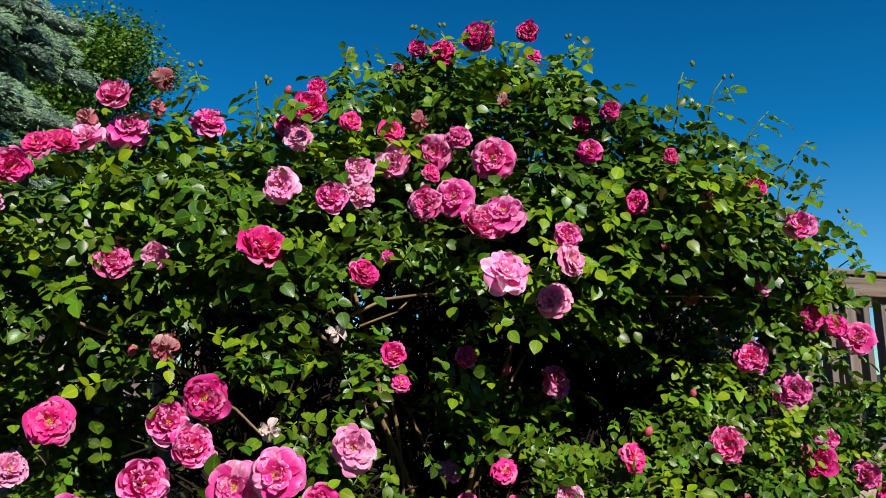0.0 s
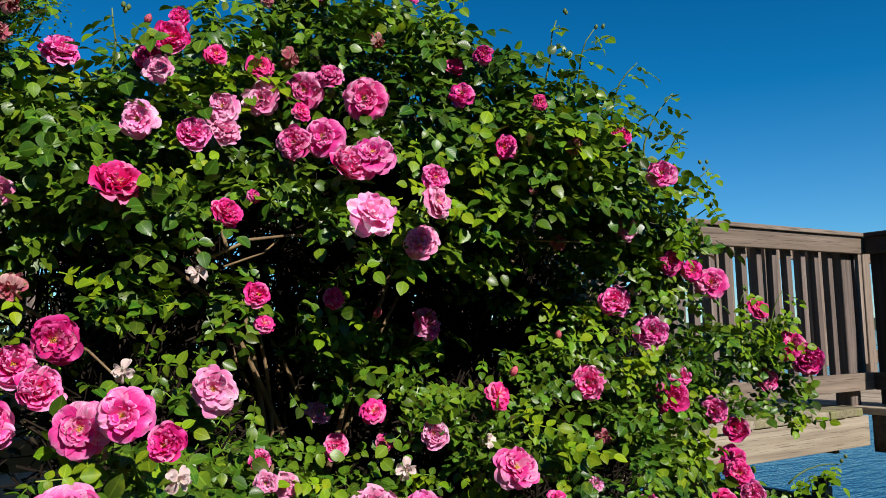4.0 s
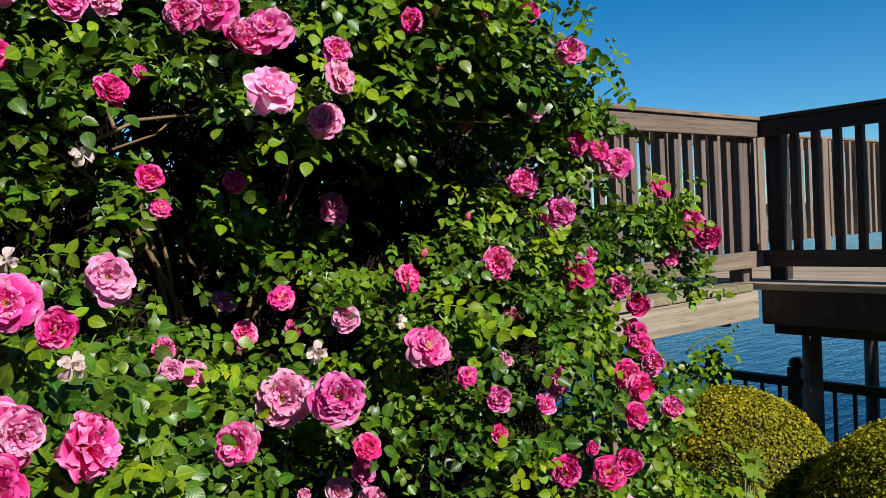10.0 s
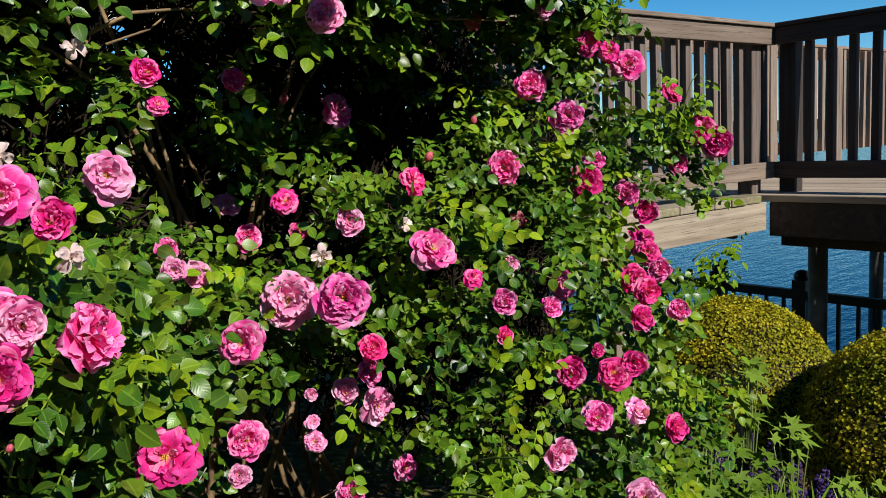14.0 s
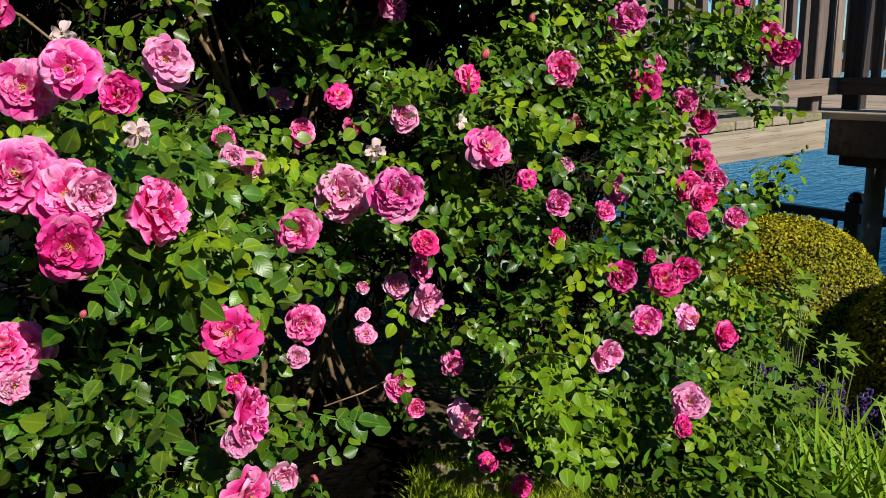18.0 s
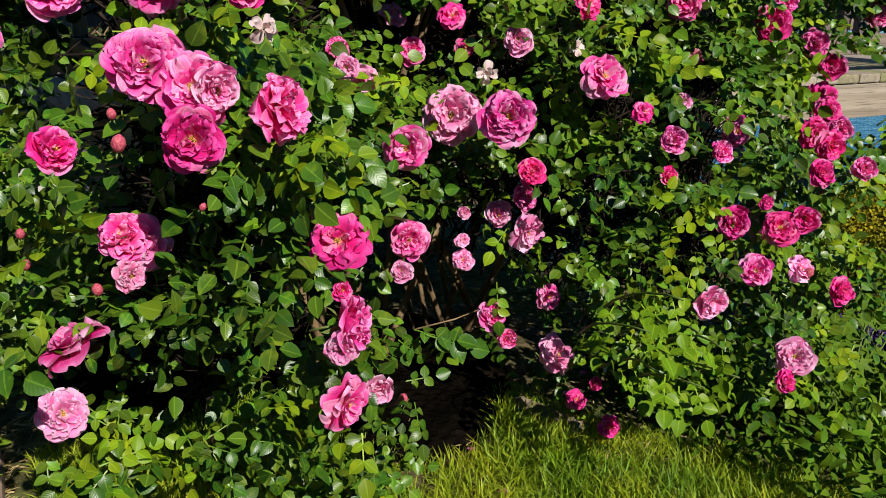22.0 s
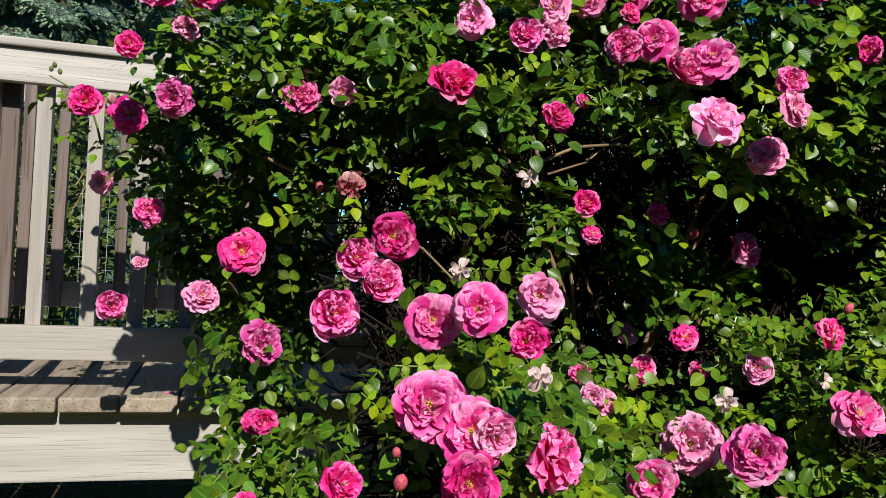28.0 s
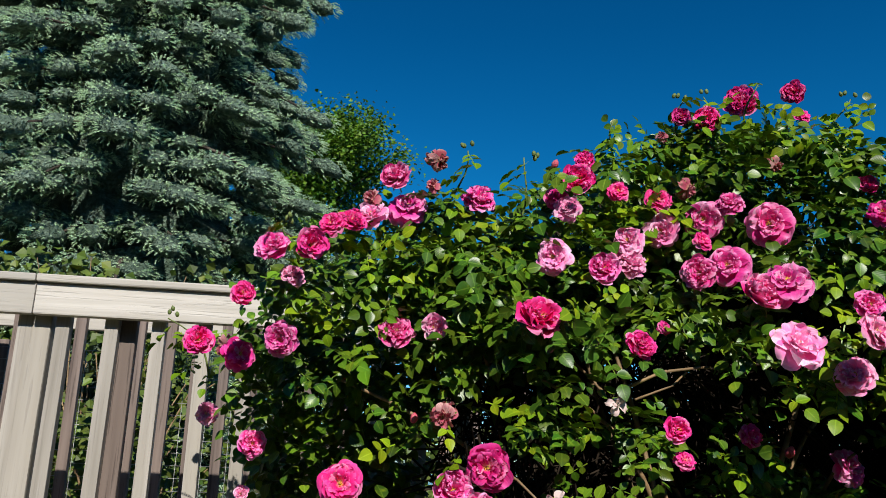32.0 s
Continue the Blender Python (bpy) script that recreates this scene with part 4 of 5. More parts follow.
shoots = clear_of_blooms(clusters(80, 6, 0.03, 0.95, 0.02, 0.07))
foliage("young_foliage", shoots + np.array([0, -0.02, 0.01]), M_leaf_young, "light green young rose leaves")
# the crown along the top
cx = np.concatenate([rng.uniform(0.25, 1.9, 170), rng.uniform(1.22, 1.93, 110)])
crown = np.stack([cx, cx * 0, np.interp(cx, TOP_X, TOP_Z) - rng.uniform(0.0, 0.27, len(cx)) - 0.02], 1)
crown[:, 1] = front(crown[:, 0], crown[:, 2]) + rng.uniform(0.0, 0.34, len(cx))
crown = np.repeat(crown, 6, 0) + rng.normal(0, 0.035, (len(cx) * 6, 3))
foliage("crown_foliage", clear_of_blooms(crown), M_leaf, "rose leaves along the top of the bush")
# the flank between the near flowers and the railing
n = 70
deep = rng.uniform(0.0, 1.0, n)
flank = np.stack([0.21 - 0.10 * deep + rng.uniform(-0.05, 0.16, n), 1.02 + 0.72 * deep, rng.uniform(0.34, 0.80, n)], 1)
flank = flank[flank[:, 2] > np.interp(flank[:, 0], LOW_X, LOW_Z) - 0.12]
flank = np.repeat(flank, 7, 0) + rng.normal(0, 0.036, (len(flank) * 7, 3))
foliage("flank_foliage", clear_of_blooms(flank), M_leaf, "rose leaves on the bush's shaded flank", 1.0)
# low sprays that hang to the lawn beside the bare bed
n = 46
low_x = np.where(np.arange(n) % 3 == 0, rng.uniform(0.50, 0.74, n), rng.uniform(1.08, 1.50, n))
drape = np.stack([low_x, np.interp(low_x, (0.5, 0.74, 1.08, 1.3, 1.5), (0.95, 1.05, 1.20, 1.02, 0.92)) + rng.uniform(-0.05, 0.10, n), rng.uniform(0.06, 0.42, n)], 1)
drape = np.repeat(drape, 6, 0) + rng.normal(0, 0.034, (n * 6, 3))
drape[:, 2] = np.maximum(drape[:, 2], 0.04)
foliage("low_foliage", clear_of_blooms(drape), M_leaf, "rose leaves hanging low over the lawn", 1.05)
# the side that hangs against the railing
n = 1500
hang = np.stack([rng.uniform(-0.19, 0.40, n), rng.uniform(1.88, 2.10, n), rng.uniform(0.74, 1.36, n)], 1)
lump = np.array([noise.noise((a * 9, 2.0, b * 9)) for a, b in hang[:, [0, 2]]])
edge = np.interp(hang[:, 2], (0.70, 0.80, 0.95, 1.25, 1.36), (0.20, 0.12, 0.0, -0.08, 0.0))
hang[:, 1] -= np.where(hang[:, 2] > 1.02, 0.18, 0.0)
hang = hang[(hang[:, 0] > edge + 0.06 * lump) & (lump > -0.16)]
foliage("side_foliage", clear_of_blooms(hang), M_leaf, "rose leaves against the railing", 1.1)
# the dead wood inside, tangled, its near-black colour standing for deep shade
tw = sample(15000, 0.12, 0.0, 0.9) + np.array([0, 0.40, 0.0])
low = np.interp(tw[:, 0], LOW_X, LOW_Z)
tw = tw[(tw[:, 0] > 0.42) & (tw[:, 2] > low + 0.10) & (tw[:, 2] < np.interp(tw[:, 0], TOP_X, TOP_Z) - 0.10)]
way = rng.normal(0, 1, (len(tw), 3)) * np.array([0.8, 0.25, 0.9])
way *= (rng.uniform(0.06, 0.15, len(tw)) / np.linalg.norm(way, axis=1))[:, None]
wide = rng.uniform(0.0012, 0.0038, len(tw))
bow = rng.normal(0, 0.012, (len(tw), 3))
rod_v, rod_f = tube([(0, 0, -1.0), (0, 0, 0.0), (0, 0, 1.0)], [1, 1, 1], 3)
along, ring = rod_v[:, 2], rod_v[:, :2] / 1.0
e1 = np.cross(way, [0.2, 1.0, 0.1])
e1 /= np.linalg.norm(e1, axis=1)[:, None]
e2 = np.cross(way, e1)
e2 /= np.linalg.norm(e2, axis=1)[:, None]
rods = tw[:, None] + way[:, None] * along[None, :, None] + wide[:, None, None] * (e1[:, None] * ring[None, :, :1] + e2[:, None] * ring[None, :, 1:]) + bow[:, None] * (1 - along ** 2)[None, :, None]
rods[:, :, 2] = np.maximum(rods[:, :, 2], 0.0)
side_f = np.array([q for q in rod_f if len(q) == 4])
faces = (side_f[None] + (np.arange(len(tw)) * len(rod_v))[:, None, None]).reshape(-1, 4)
M_dead_shade = plain("shade_dark_dead_wood", (0.016, 0.011, 0.007), (0.050, 0.036, 0.024), 40, 0.9, 0.15)
child("twig_tangle", mesh_of("twig_tangle", rods.reshape(-1, 3), faces, M_dead_shade), bush, label="dead twigs, near black in colour for the bush's inner shade", kind="stuff")
SPRAY_MESH = [mesh_of("leaf", v, f, M_leaf, uv) for v, f, uv in SPRAYS]
near = clear_of_blooms(clusters(70, 6, 0.02, 0.9, 0.02, 0.06))[:300]
for i, m in enumerate(leaf_poses(near - np.array([0, 0.012, 0]), 1.1)):
    child("leaf", SPRAY_MESH[i % len(SPRAY_MESH)], bush, Matrix(m.tolist()))


# ---- canes of the rose ----
rk = random.Random(31)
for i in range(16):
    a = Vector((rk.uniform(0.8, 1.35), rk.uniform(1.55, 1.8), -0.02))
    b = Vector((rk.uniform(0.1, 2.2), rk.uniform(1.45, 1.75), rk.uniform(1.0, 1.5)))
    pts = []
    for j in range(9):
        t = j / 8
        p = a.lerp(b, t) + Vector((0.05 * math.sin(5 * t + i), 0.04 * math.cos(4 * t + 2 * i), 0.28 * math.sin(math.pi * t)))
        pts.append(p)
    child("cane", mesh_of("cane", *tube(pts, np.linspace(rk.uniform(0.007, 0.011), 0.003, 9), 6), M_cane), bush, label="thorny brown cane")


def bare_cane(*pts, r=0.006):
    child("cane", mesh_of("cane", *tube(pts, np.linspace(r, r * 0.7, len(pts)), 6), M_cane), bush, label="bare tan cane")


bare_cane((0.66, 1.32, 1.14), (0.74, 1.30, 1.18), (0.83, 1.32, 1.195), (0.95, 1.36, 1.20), r=0.0034)
bare_cane((0.70, 1.33, 1.13), (0.78, 1.34, 1.16), (0.82, 1.36, 1.19), r=0.0026)
bare_cane((1.40, 1.36, 1.215), (1.52, 1.33, 1.215), (1.63, 1.30, 1.212), r=0.0024)
bare_cane((0.92, 1.30, 0.215), (1.0, 1.28, 0.23), (1.07, 1.30, 0.232), r=0.002)
bare_cane((0.40, 1.35, 1.02), (0.46, 1.28, 0.98), (0.5, 1.22, 0.93), r=0.003)


# long shoots that break the outline
def shoot(base, tip, leaves, seed, buds=2, big=1.0):
    r = random.Random(seed)
    a, b = Vector(base), Vector(tip)
    pts = [a.lerp(b, t / 5) + Vector((0.012 * math.sin(t + seed), 0, 0.02 * math.sin(math.pi * t / 5))) for t in range(6)]
    o = child("shoot", mesh_of("shoot", *tube(pts, np.linspace(0.0028, 0.0014, 6), 5), M_stem), bush, label="upright leafy green shoot")
    for k in range(leaves):
        t = (k + 0.7) / leaves
        p = a.lerp(b, t)
        m = pose(*p, r.uniform(-65, -10), r.uniform(-30, 30), r.uniform(95, 265)) @ Matrix.Scale(r.uniform(0.7, 1.0) * big, 4)
        child("leaf", SPRAY_MESH_YOUNG[r.randrange(len(SPRAY_MESH_YOUNG))], o, m)
    for k in range(buds):
        p = b + Vector((r.uniform(-0.02, 0.02), r.uniform(-0.015, 0.015), r.uniform(-0.005, 0.025)))
        child("bud", GREEN_BUD, o, pose(*p, r.uniform(-25, 25), r.uniform(-25, 25), 0) @ Matrix.Scale(0.016, 4), "small green bud")


SPRAY_MESH_YOUNG = [mesh_of("leaf", v, f, M_leaf_young, uv) for v, f, uv in SPRAYS[:4]]
GREEN_BUD = mesh_of("bud", bv, bf, M_stem)
for i, (bx, bz, tx, tz, ty) in enumerate(((1.42, 1.58, 1.46, 1.72, 1.22), (1.52, 1.58, 1.57, 1.72, 1.22), (1.64, 1.54, 1.70, 1.66, 1.22), (1.76, 1.48, 1.82, 1.60, 1.22),
                                          (1.86, 1.34, 1.98, 1.42, 1.24), (1.84, 1.26, 1.99, 1.32, 1.24), (1.80, 1.42, 1.90, 1.52, 1.24), (0.70, 1.60, 0.70, 1.72, 1.38),
                                          (0.88, 1.72, 0.87, 1.80, 1.42), (1.08, 1.80, 1.08, 1.89, 1.47), (1.22, 1.76, 1.27, 1.84, 1.40), (0.36, 1.55, 0.40, 1.65, 1.46),
                                          (0.5, 1.5, 0.52, 1.63, 1.42), (2.30, 0.98, 2.36, 1.10, 1.30), (2.2, 1.0, 2.18, 1.10, 1.3), (2.30, 0.55, 2.42, 0.52, 1.25),
                                          (2.28, 0.62, 2.44, 0.60, 1.22), (0.98, 1.76, 0.94, 1.83, 1.45), (-0.12, 1.24, -0.22, 1.31, 1.80), (0.06, 1.38, 0.03, 1.46, 1.46))):
    shoot((bx, ty + 0.05, bz - 0.06), (tx, ty, tz), rk.randint(6, 9), i, buds=rk.choice((0, 2, 3)))

for i, (tx, tz) in enumerate(((1.02, 0.40), (1.08, 0.44), (1.13, 0.38), (1.20, 0.34), (1.08, 0.32), (1.24, 0.28), (1.15, 0.28))):
    shoot((tx + 0.06, 0.98, tz - 0.10), (tx, 0.75, tz), 5, 40 + i, 0, 1.0)

# ---- clipped box balls ----
M_box = leafy("box_leaf", (0.40, 0.35, 0.016), (0.17, 0.185, 0.010), rough=0.5, spec=0.12, through=0.15, vary=0.45, hue=0.02)
M_box_core = plain("dark_box_core", (0.03, 0.022, 0.012), (0.07, 0.05, 0.03), 30, 0.9)
LEAF2 = (np.array([(0, 0, 0), (-0.5, 0.5, 0.14), (0, 1.0, 0), (0.5, 0.5, 0.14)]), np.array([[0, 2, 1], [0, 3, 2]]))


def box_ball(label, centre, rx, ry, rz, count, seed):
    g = np.random.default_rng(seed)
    b = thing("box_shrub", label, "shrub", "clipped box shrubs", at=(centre[0], centre[1], ground_z(centre[0], centre[1]) - 0.02))
    off = Vector(centre) - b.location
    d = g.normal(size=(count, 3))
    d /= np.linalg.norm(d, axis=1)[:, None]
    d[:, 2] = np.where(d[:, 2] < -0.55, -d[:, 2], d[:, 2])
    lump = np.array([noise.noise(q) for q in (d * 3.1).tolist()])
    rad = 1 + 0.045 * lump - np.abs(g.normal(0, 0.03, count)) + 0.012 * g.normal(size=count)
    p = d * rad[:, None] * np.array([rx, ry, rz]) + np.array(off)
    m = frames_of(p, d + g.normal(0, 0.55, (count, 3)), g.normal(size=(count, 3)), g.uniform(0.009, 0.016, count), g)
    v, f = scatter(*LEAF2, m)
    child("leaves", mesh_of("leaves", v, f, M_box, smooth=False), b, label="dense small olive green leaves", kind="stuff")
    # solid dark ball just inside the leaf shell
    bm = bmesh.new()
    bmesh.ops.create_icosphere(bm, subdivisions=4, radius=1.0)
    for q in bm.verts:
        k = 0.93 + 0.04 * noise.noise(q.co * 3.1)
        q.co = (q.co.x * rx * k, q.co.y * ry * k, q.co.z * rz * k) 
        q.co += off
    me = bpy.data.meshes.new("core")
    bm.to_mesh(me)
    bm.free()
    me.materials.append(M_box_core)
    child("core", me, b, label="solid dark core behind the leaves")
    child("stem", mesh_of("stem", *tube([(0, 0, -0.05), (0.01, 0, 0.1), (0, 0.01, 0.4)], [0.03, 0.028, 0.02], 8), M_cane), b)


box_ball("round clipped box shrub with olive yellow leaves", (3.46, 1.88, -0.24), 0.45, 0.44, 0.42, 32000, 41)
box_ball("clipped box shrub, darker, beside the round one", (3.40, 1.06, -0.26), 0.44, 0.43, 0.44, 32000, 42)


# ---- spruce and leafy tree behind the deck ----
def needle_twig(seed):
    r = random.Random(seed)
    v, f = [], []
    for i in range(26):
        t = i / 26
        a = r.uniform(0, 6.28)
        d = Vector((math.cos(a), 0.55, abs(math.sin(a)) * 0.9 - 0.15)).normalized() * r.uniform(0.20, 0.30) * (1.05 - 0.4 * t)
        s = d.cross(Vector((r.uniform(-1, 1), r.uniform(-1, 1), r.uniform(-1, 1)))).normalized() * 0.036
        o = Vector((0, t, -0.12 * t * t))
        k = len(v)
        v += [tuple(o - s), tuple(o + s), tuple(o + d)]
        f.append([k, k + 1, k + 2])
    return np.array(v), np.array(f)


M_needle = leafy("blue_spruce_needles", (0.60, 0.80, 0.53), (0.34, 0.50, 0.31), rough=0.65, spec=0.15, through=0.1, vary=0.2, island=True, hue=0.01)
# darker copy of the needles' green for the shade between the sprays
M_needle_shade = plain("spruce_needle_shade", (0.13, 0.20, 0.145), (0.32, 0.43, 0.33), 34, 0.9, 0.1, 1.0, 0.05)
M_bark = plain("grey_brown_bark", (0.045, 0.035, 0.028), (0.11, 0.09, 0.07), 12, 0.95, bumps=0.8, dist=0.02)


def spruce(x, y, height, radius, seed):
    g, r = np.random.default_rng(seed), random.Random(seed)
    s = thing("spruce_tree", "tall blue spruce with drooping silvery green branches behind the deck", "spruce tree", at=(x, y, 0))
    child("trunk", mesh_of("trunk", *tube([(0, 0, -0.2), (0, 0, 1), (0.02, 0, 4), (0, 0, height)], [0.24, 0.21, 0.16, 0.02], 12), M_bark), s)
    pos, way, up, size, limbs, cores = [], [], [], [], [], []
    bm = bmesh.new()
    bmesh.ops.create_icosphere(bm, subdivisions=2, radius=1.0)
    ball_v, ball_f = np.array([v.co[:] for v in bm.verts]), [[v.index for v in f.verts] for f in bm.faces]
    bm.free()
    z = 0.7
    while z < height - 0.4:
        reach = radius * (1 - (z / height) ** 1.5) * (0.88 + 0.12 * min(1, z / 2))
        n = 10 if z < 6.8 else 6
        a0 = r.uniform(0, 6.28)
        for k in range(n):
            a = a0 + 6.283 * k / n + r.uniform(-0.2, 0.2)
            out = np.array([math.cos(a), math.sin(a), 0])
            if out[1] > 0.6:
                continue
            ln = reach * r.uniform(0.74, 1.1)
            droop = r.uniform(0.22, 0.45)
            side = np.array([-out[1], out[0], 0])
            lie = lambda t: out * ln * t + np.array([0, 0, z + 0.10 * math.sin(t * 3.1) - droop * ln * t * t * 0.9 + 0.12 * t ** 4])
            limbs.append(tube([lie(t) for t in np.linspace(0, 0.9, 6)], np.linspace(0.03, 0.010, 6), 5))
            for t, w in ((0.38, 0.0), (0.58, -0.5), (0.60, 0.5), (0.78, -0.45), (0.80, 0.45), (0.97, 0.0)):
                w += r.uniform(-0.2, 0.2)
                hub = lie(t) + side * w * 0.42 + np.array([0, 0, -0.10 * abs(w) + r.uniform(-0.04, 0.04)])
                ax = (out * 0.9 + side * w * 0.7)
                ax /= np.linalg.norm(ax)
                ay = np.cross([0, 0, 1], ax)
                az = np.array([0, 0, 1.0]) 
                sx, sy, sz = r.uniform(0.17, 0.25), r.uniform(0.13, 0.18), r.uniform(0.09, 0.13)
                basis = np.stack([ax, ay, az], 1)
                tilt = -0.28 * sx
                lv = ball_v * np.array([sx, sy, sz])
                lv[:, 2] += tilt * (ball_v[:, 0])
                lv *= (0.74 + 0.10 * np.sin(ball_v[:, :1] * 9 + ball_v[:, 1:2] * 7 + z))
                cores.append((lv @ basis.T + hub, ball_f))
                for q in range(62 if z < 6.8 else 8):
                    d = np.array([r.gauss(0.35, 0.7), r.gauss(0, 0.7), r.gauss(0.1, 0.6)])
                    d /= np.linalg.norm(d)
                    p = d * np.array([sx, sy, sz])
                    p[2] += tilt * d[0]
                    g0 = d * np.array([1.0, 1.0, 0.55]) + np.array([0.55, 0, -0.35])
                    pos.append(basis @ p * 0.9 + hub)
                    way.append(basis @ (g0 / np.linalg.norm(g0)))
                    up.append(basis @ (d + np.array([0, 0, 0.8])))
                    size.append(r.uniform(0.045, 0.075))
        z += r.uniform(0.25, 0.33)
    # solid lumps round the trunk, added to close gaps of sky
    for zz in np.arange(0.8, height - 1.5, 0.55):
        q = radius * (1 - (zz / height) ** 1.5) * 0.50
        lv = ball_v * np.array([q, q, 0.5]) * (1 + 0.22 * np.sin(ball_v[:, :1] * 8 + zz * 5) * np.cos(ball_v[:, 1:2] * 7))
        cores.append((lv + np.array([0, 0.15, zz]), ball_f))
    pos, way, up, size = (np.array(q) for q in (pos, way, up, size))
    m = frames_of(pos, up - (up * way).sum(1)[:, None] * way / ((way ** 2).sum(1)[:, None]), way, size, g)
    kinds = [needle_twig(i) for i in range(4)]
    pick = g.integers(0, 4, len(pos))
    vs, fs, k = [], [], 0
    for i, (v, f) in enumerate(kinds):
        vv, ff = scatter(v, f, m[pick == i])
        vs.append(vv)
        fs.append(ff + k)
        k += len(vv)
    child("needles", mesh_of("needles", np.concatenate(vs), np.concatenate(fs), M_needle, smooth=False), s, label="silvery blue-green needle sprays", kind="stuff")
    child("inner_needles", mesh_of("inner_needles", *join(cores), M_needle_shade), s, label="solid needle pads with their shade in a darker green", kind="stuff")
    child("branchwork", mesh_of("branchwork", *join(limbs), M_bark), s, kind="stuff")


spruce(-1.62, 7.6, 14.0, 2.15, 61)
M_tree_leaf = leafy("tree_leaf", (0.12, 0.24, 0.016), (0.045, 0.115, 0.010), rough=0.5, spec=0.3, through=0.2, vary=0.35)


def leafy_tree(x, y, height, spread, seed, leaves):
    g, r = np.random.default_rng(seed), random.Random(seed)
    t = thing("tree", "green leafy tree partly hidden behind the spruce", "tree", at=(x, y, 0))
    child("trunk", mesh_of("trunk", *tube([(0, 0, -0.2), (0.1, 0, height * 0.4), (0, 0.1, height * 0.9)], [0.18, 0.13, 0.03], 10), M_bark), t)
    tips = []
    for i in range(90):
        a, z0 = r.uniform(0, 6.28), height * r.uniform(0.25, 0.85)
        ln = spread * r.uniform(0.45, 1.0) * (1.15 - 0.75 * (z0 / height) ** 2)
        e = Vector((math.cos(a) * ln, math.sin(a) * ln, z0 + r.uniform(0.2, 0.25 * height) * (1 - 0.6 * z0 / height)))
        b = Vector((0.05, 0, z0 * 0.92))
        pts = [b.lerp(e, q / 4) + Vector((0, 0, 0.15 * math.sin(q * 0.8))) for q in range(5)]
        child("limb", mesh_of("limb", *tube(pts, np.linspace(0.035, 0.008, 5), 5), M_bark), t)
        tips += [pts[2], pts[3], pts[4], pts[4]]
    c = np.array([tuple(tips[i]) for i in g.integers(0, len(tips), leaves)])
    p = c + g.normal(0, 0.17, (leaves, 3))
    m = frames_of(p, g.normal(0, 0.6, (leaves, 3)) + np.array([0, -0.4, 0.8]), g.normal(size=(leaves, 3)), g.uniform(0.045, 0.08, leaves), g)
    v, f = scatter(*LEAF2, m)
    child("crown", mesh_of("crown", v, f, M_tree_leaf, smooth=False), t, label="crown of small green leaves", kind="stuff")


leafy_tree(0.0, 13.0, 7.2, 2.05, 71, 60000)

# ---- wire fence and shrub behind the deck ----
M_wire = plain("galvanised_wire", (0.35, 0.35, 0.34), (0.5, 0.5, 0.48), 50, 0.5, metal=0.6)
wire = thing("wire_fence", "thin galvanised wire mesh fence behind the deck", "wire fence", at=(0, 3.42, 0))
pieces = []
for i in range(30):
    pieces.append(tube([(-2.6 + i * 0.1, 0, 0), (-2.6 + i * 0.1, 0.002, 0.7), (-2.6 + i * 0.1, 0, 1.42)], [0.0012] * 3, 4))
for i in range(29):
    pieces.append(tube([(-2.6, 0, 0.02 + i * 0.05), (-1, 0.003, 0.02 + i * 0.05), (0.32, 0, 0.02 + i * 0.05)], [0.0012] * 3, 4))
child("mesh", mesh_of("wire_mesh", *join(pieces), M_wire), wire, label="square wire mesh", kind="stuff")
for i in range(3):
    board("post", wire, (-2.55 + i * 1.42, 0.03, 0.7), (0.05, 0.05, 1.5), M_dark_z)


def shrub(label, x, y, z0, sx, sy, sz, count, size, mat, seed, twigs=26):
    g, r = np.random.default_rng(seed), random.Random(seed)
    s = thing("shrub", label, "shrub", at=(x, y, z0))
    p = np.stack([g.normal(0, 0.5, count) * sx, g.normal(0, 0.45, count) * sy, np.abs(g.beta(1.6, 1.4, count)) * sz], 1)
    lump = np.array([noise.noise((a * 2.4 + seed, b * 2.4, c * 2.4)) for a, b, c in p])
    p = p[lump > -0.12]
    n = len(p)
    m = frames_of(p, g.normal(0, 0.5, (n, 3)) + np.array([0, -0.6, 0.6]), g.normal(size=(n, 3)), g.uniform(0.6, 1.2, n) * size, g)
    v, f = scatter(*LEAF2, m)
    child("leaves", mesh_of("leaves", v, f, mat, smooth=False), s, kind="stuff")
    for i in range(twigs):
        a = Vector((r.uniform(-0.3, 0.3) * sx, r.uniform(-0.2, 0.2) * sy, 0))
        b = Vector((r.uniform(-0.9, 0.9) * sx, r.uniform(-0.5, 0.5) * sy, r.uniform(0.5, 1.0) * sz))
        child("twig", mesh_of("twig", *tube([a, a.lerp(b, 0.5) + Vector((0, 0, 0.08 * sz)), b], [0.008, 0.006, 0.003], 5), M_cane), s)
    return s


M_hedge = leafy("hedge_leaf", (0.13, 0.18, 0.03), (0.05, 0.085, 0.015), rough=0.5, spec=0.3, through=0.2, vary=0.4)
shrub("tangled green shrub behind the wire fence", -0.9, 4.3, 0, 0.9, 0.7, 1.55, 3600, 0.05, M_hedge, 81)
shrub("twiggy shrub with sparse leaves behind the fence", 0.4, 4.5, 0, 0.8, 0.6, 1.3, 2200, 0.045, M_hedge, 82)
shrub("dense dark green hedge under the spruce", -1.6, 5.4, 0, 1.6, 0.5, 2.3, 6500, 0.075, M_hedge, 84, 14)
shrub("dense green hedge behind the rose", 0.9, 5.4, 0, 1.1, 0.5, 1.5, 4000, 0.07, M_hedge, 85, 14)
shrub("low green shrub behind the fence", -2.3, 4.4, 0, 0.9, 0.7, 1.5, 2600, 0.05, M_hedge, 83)


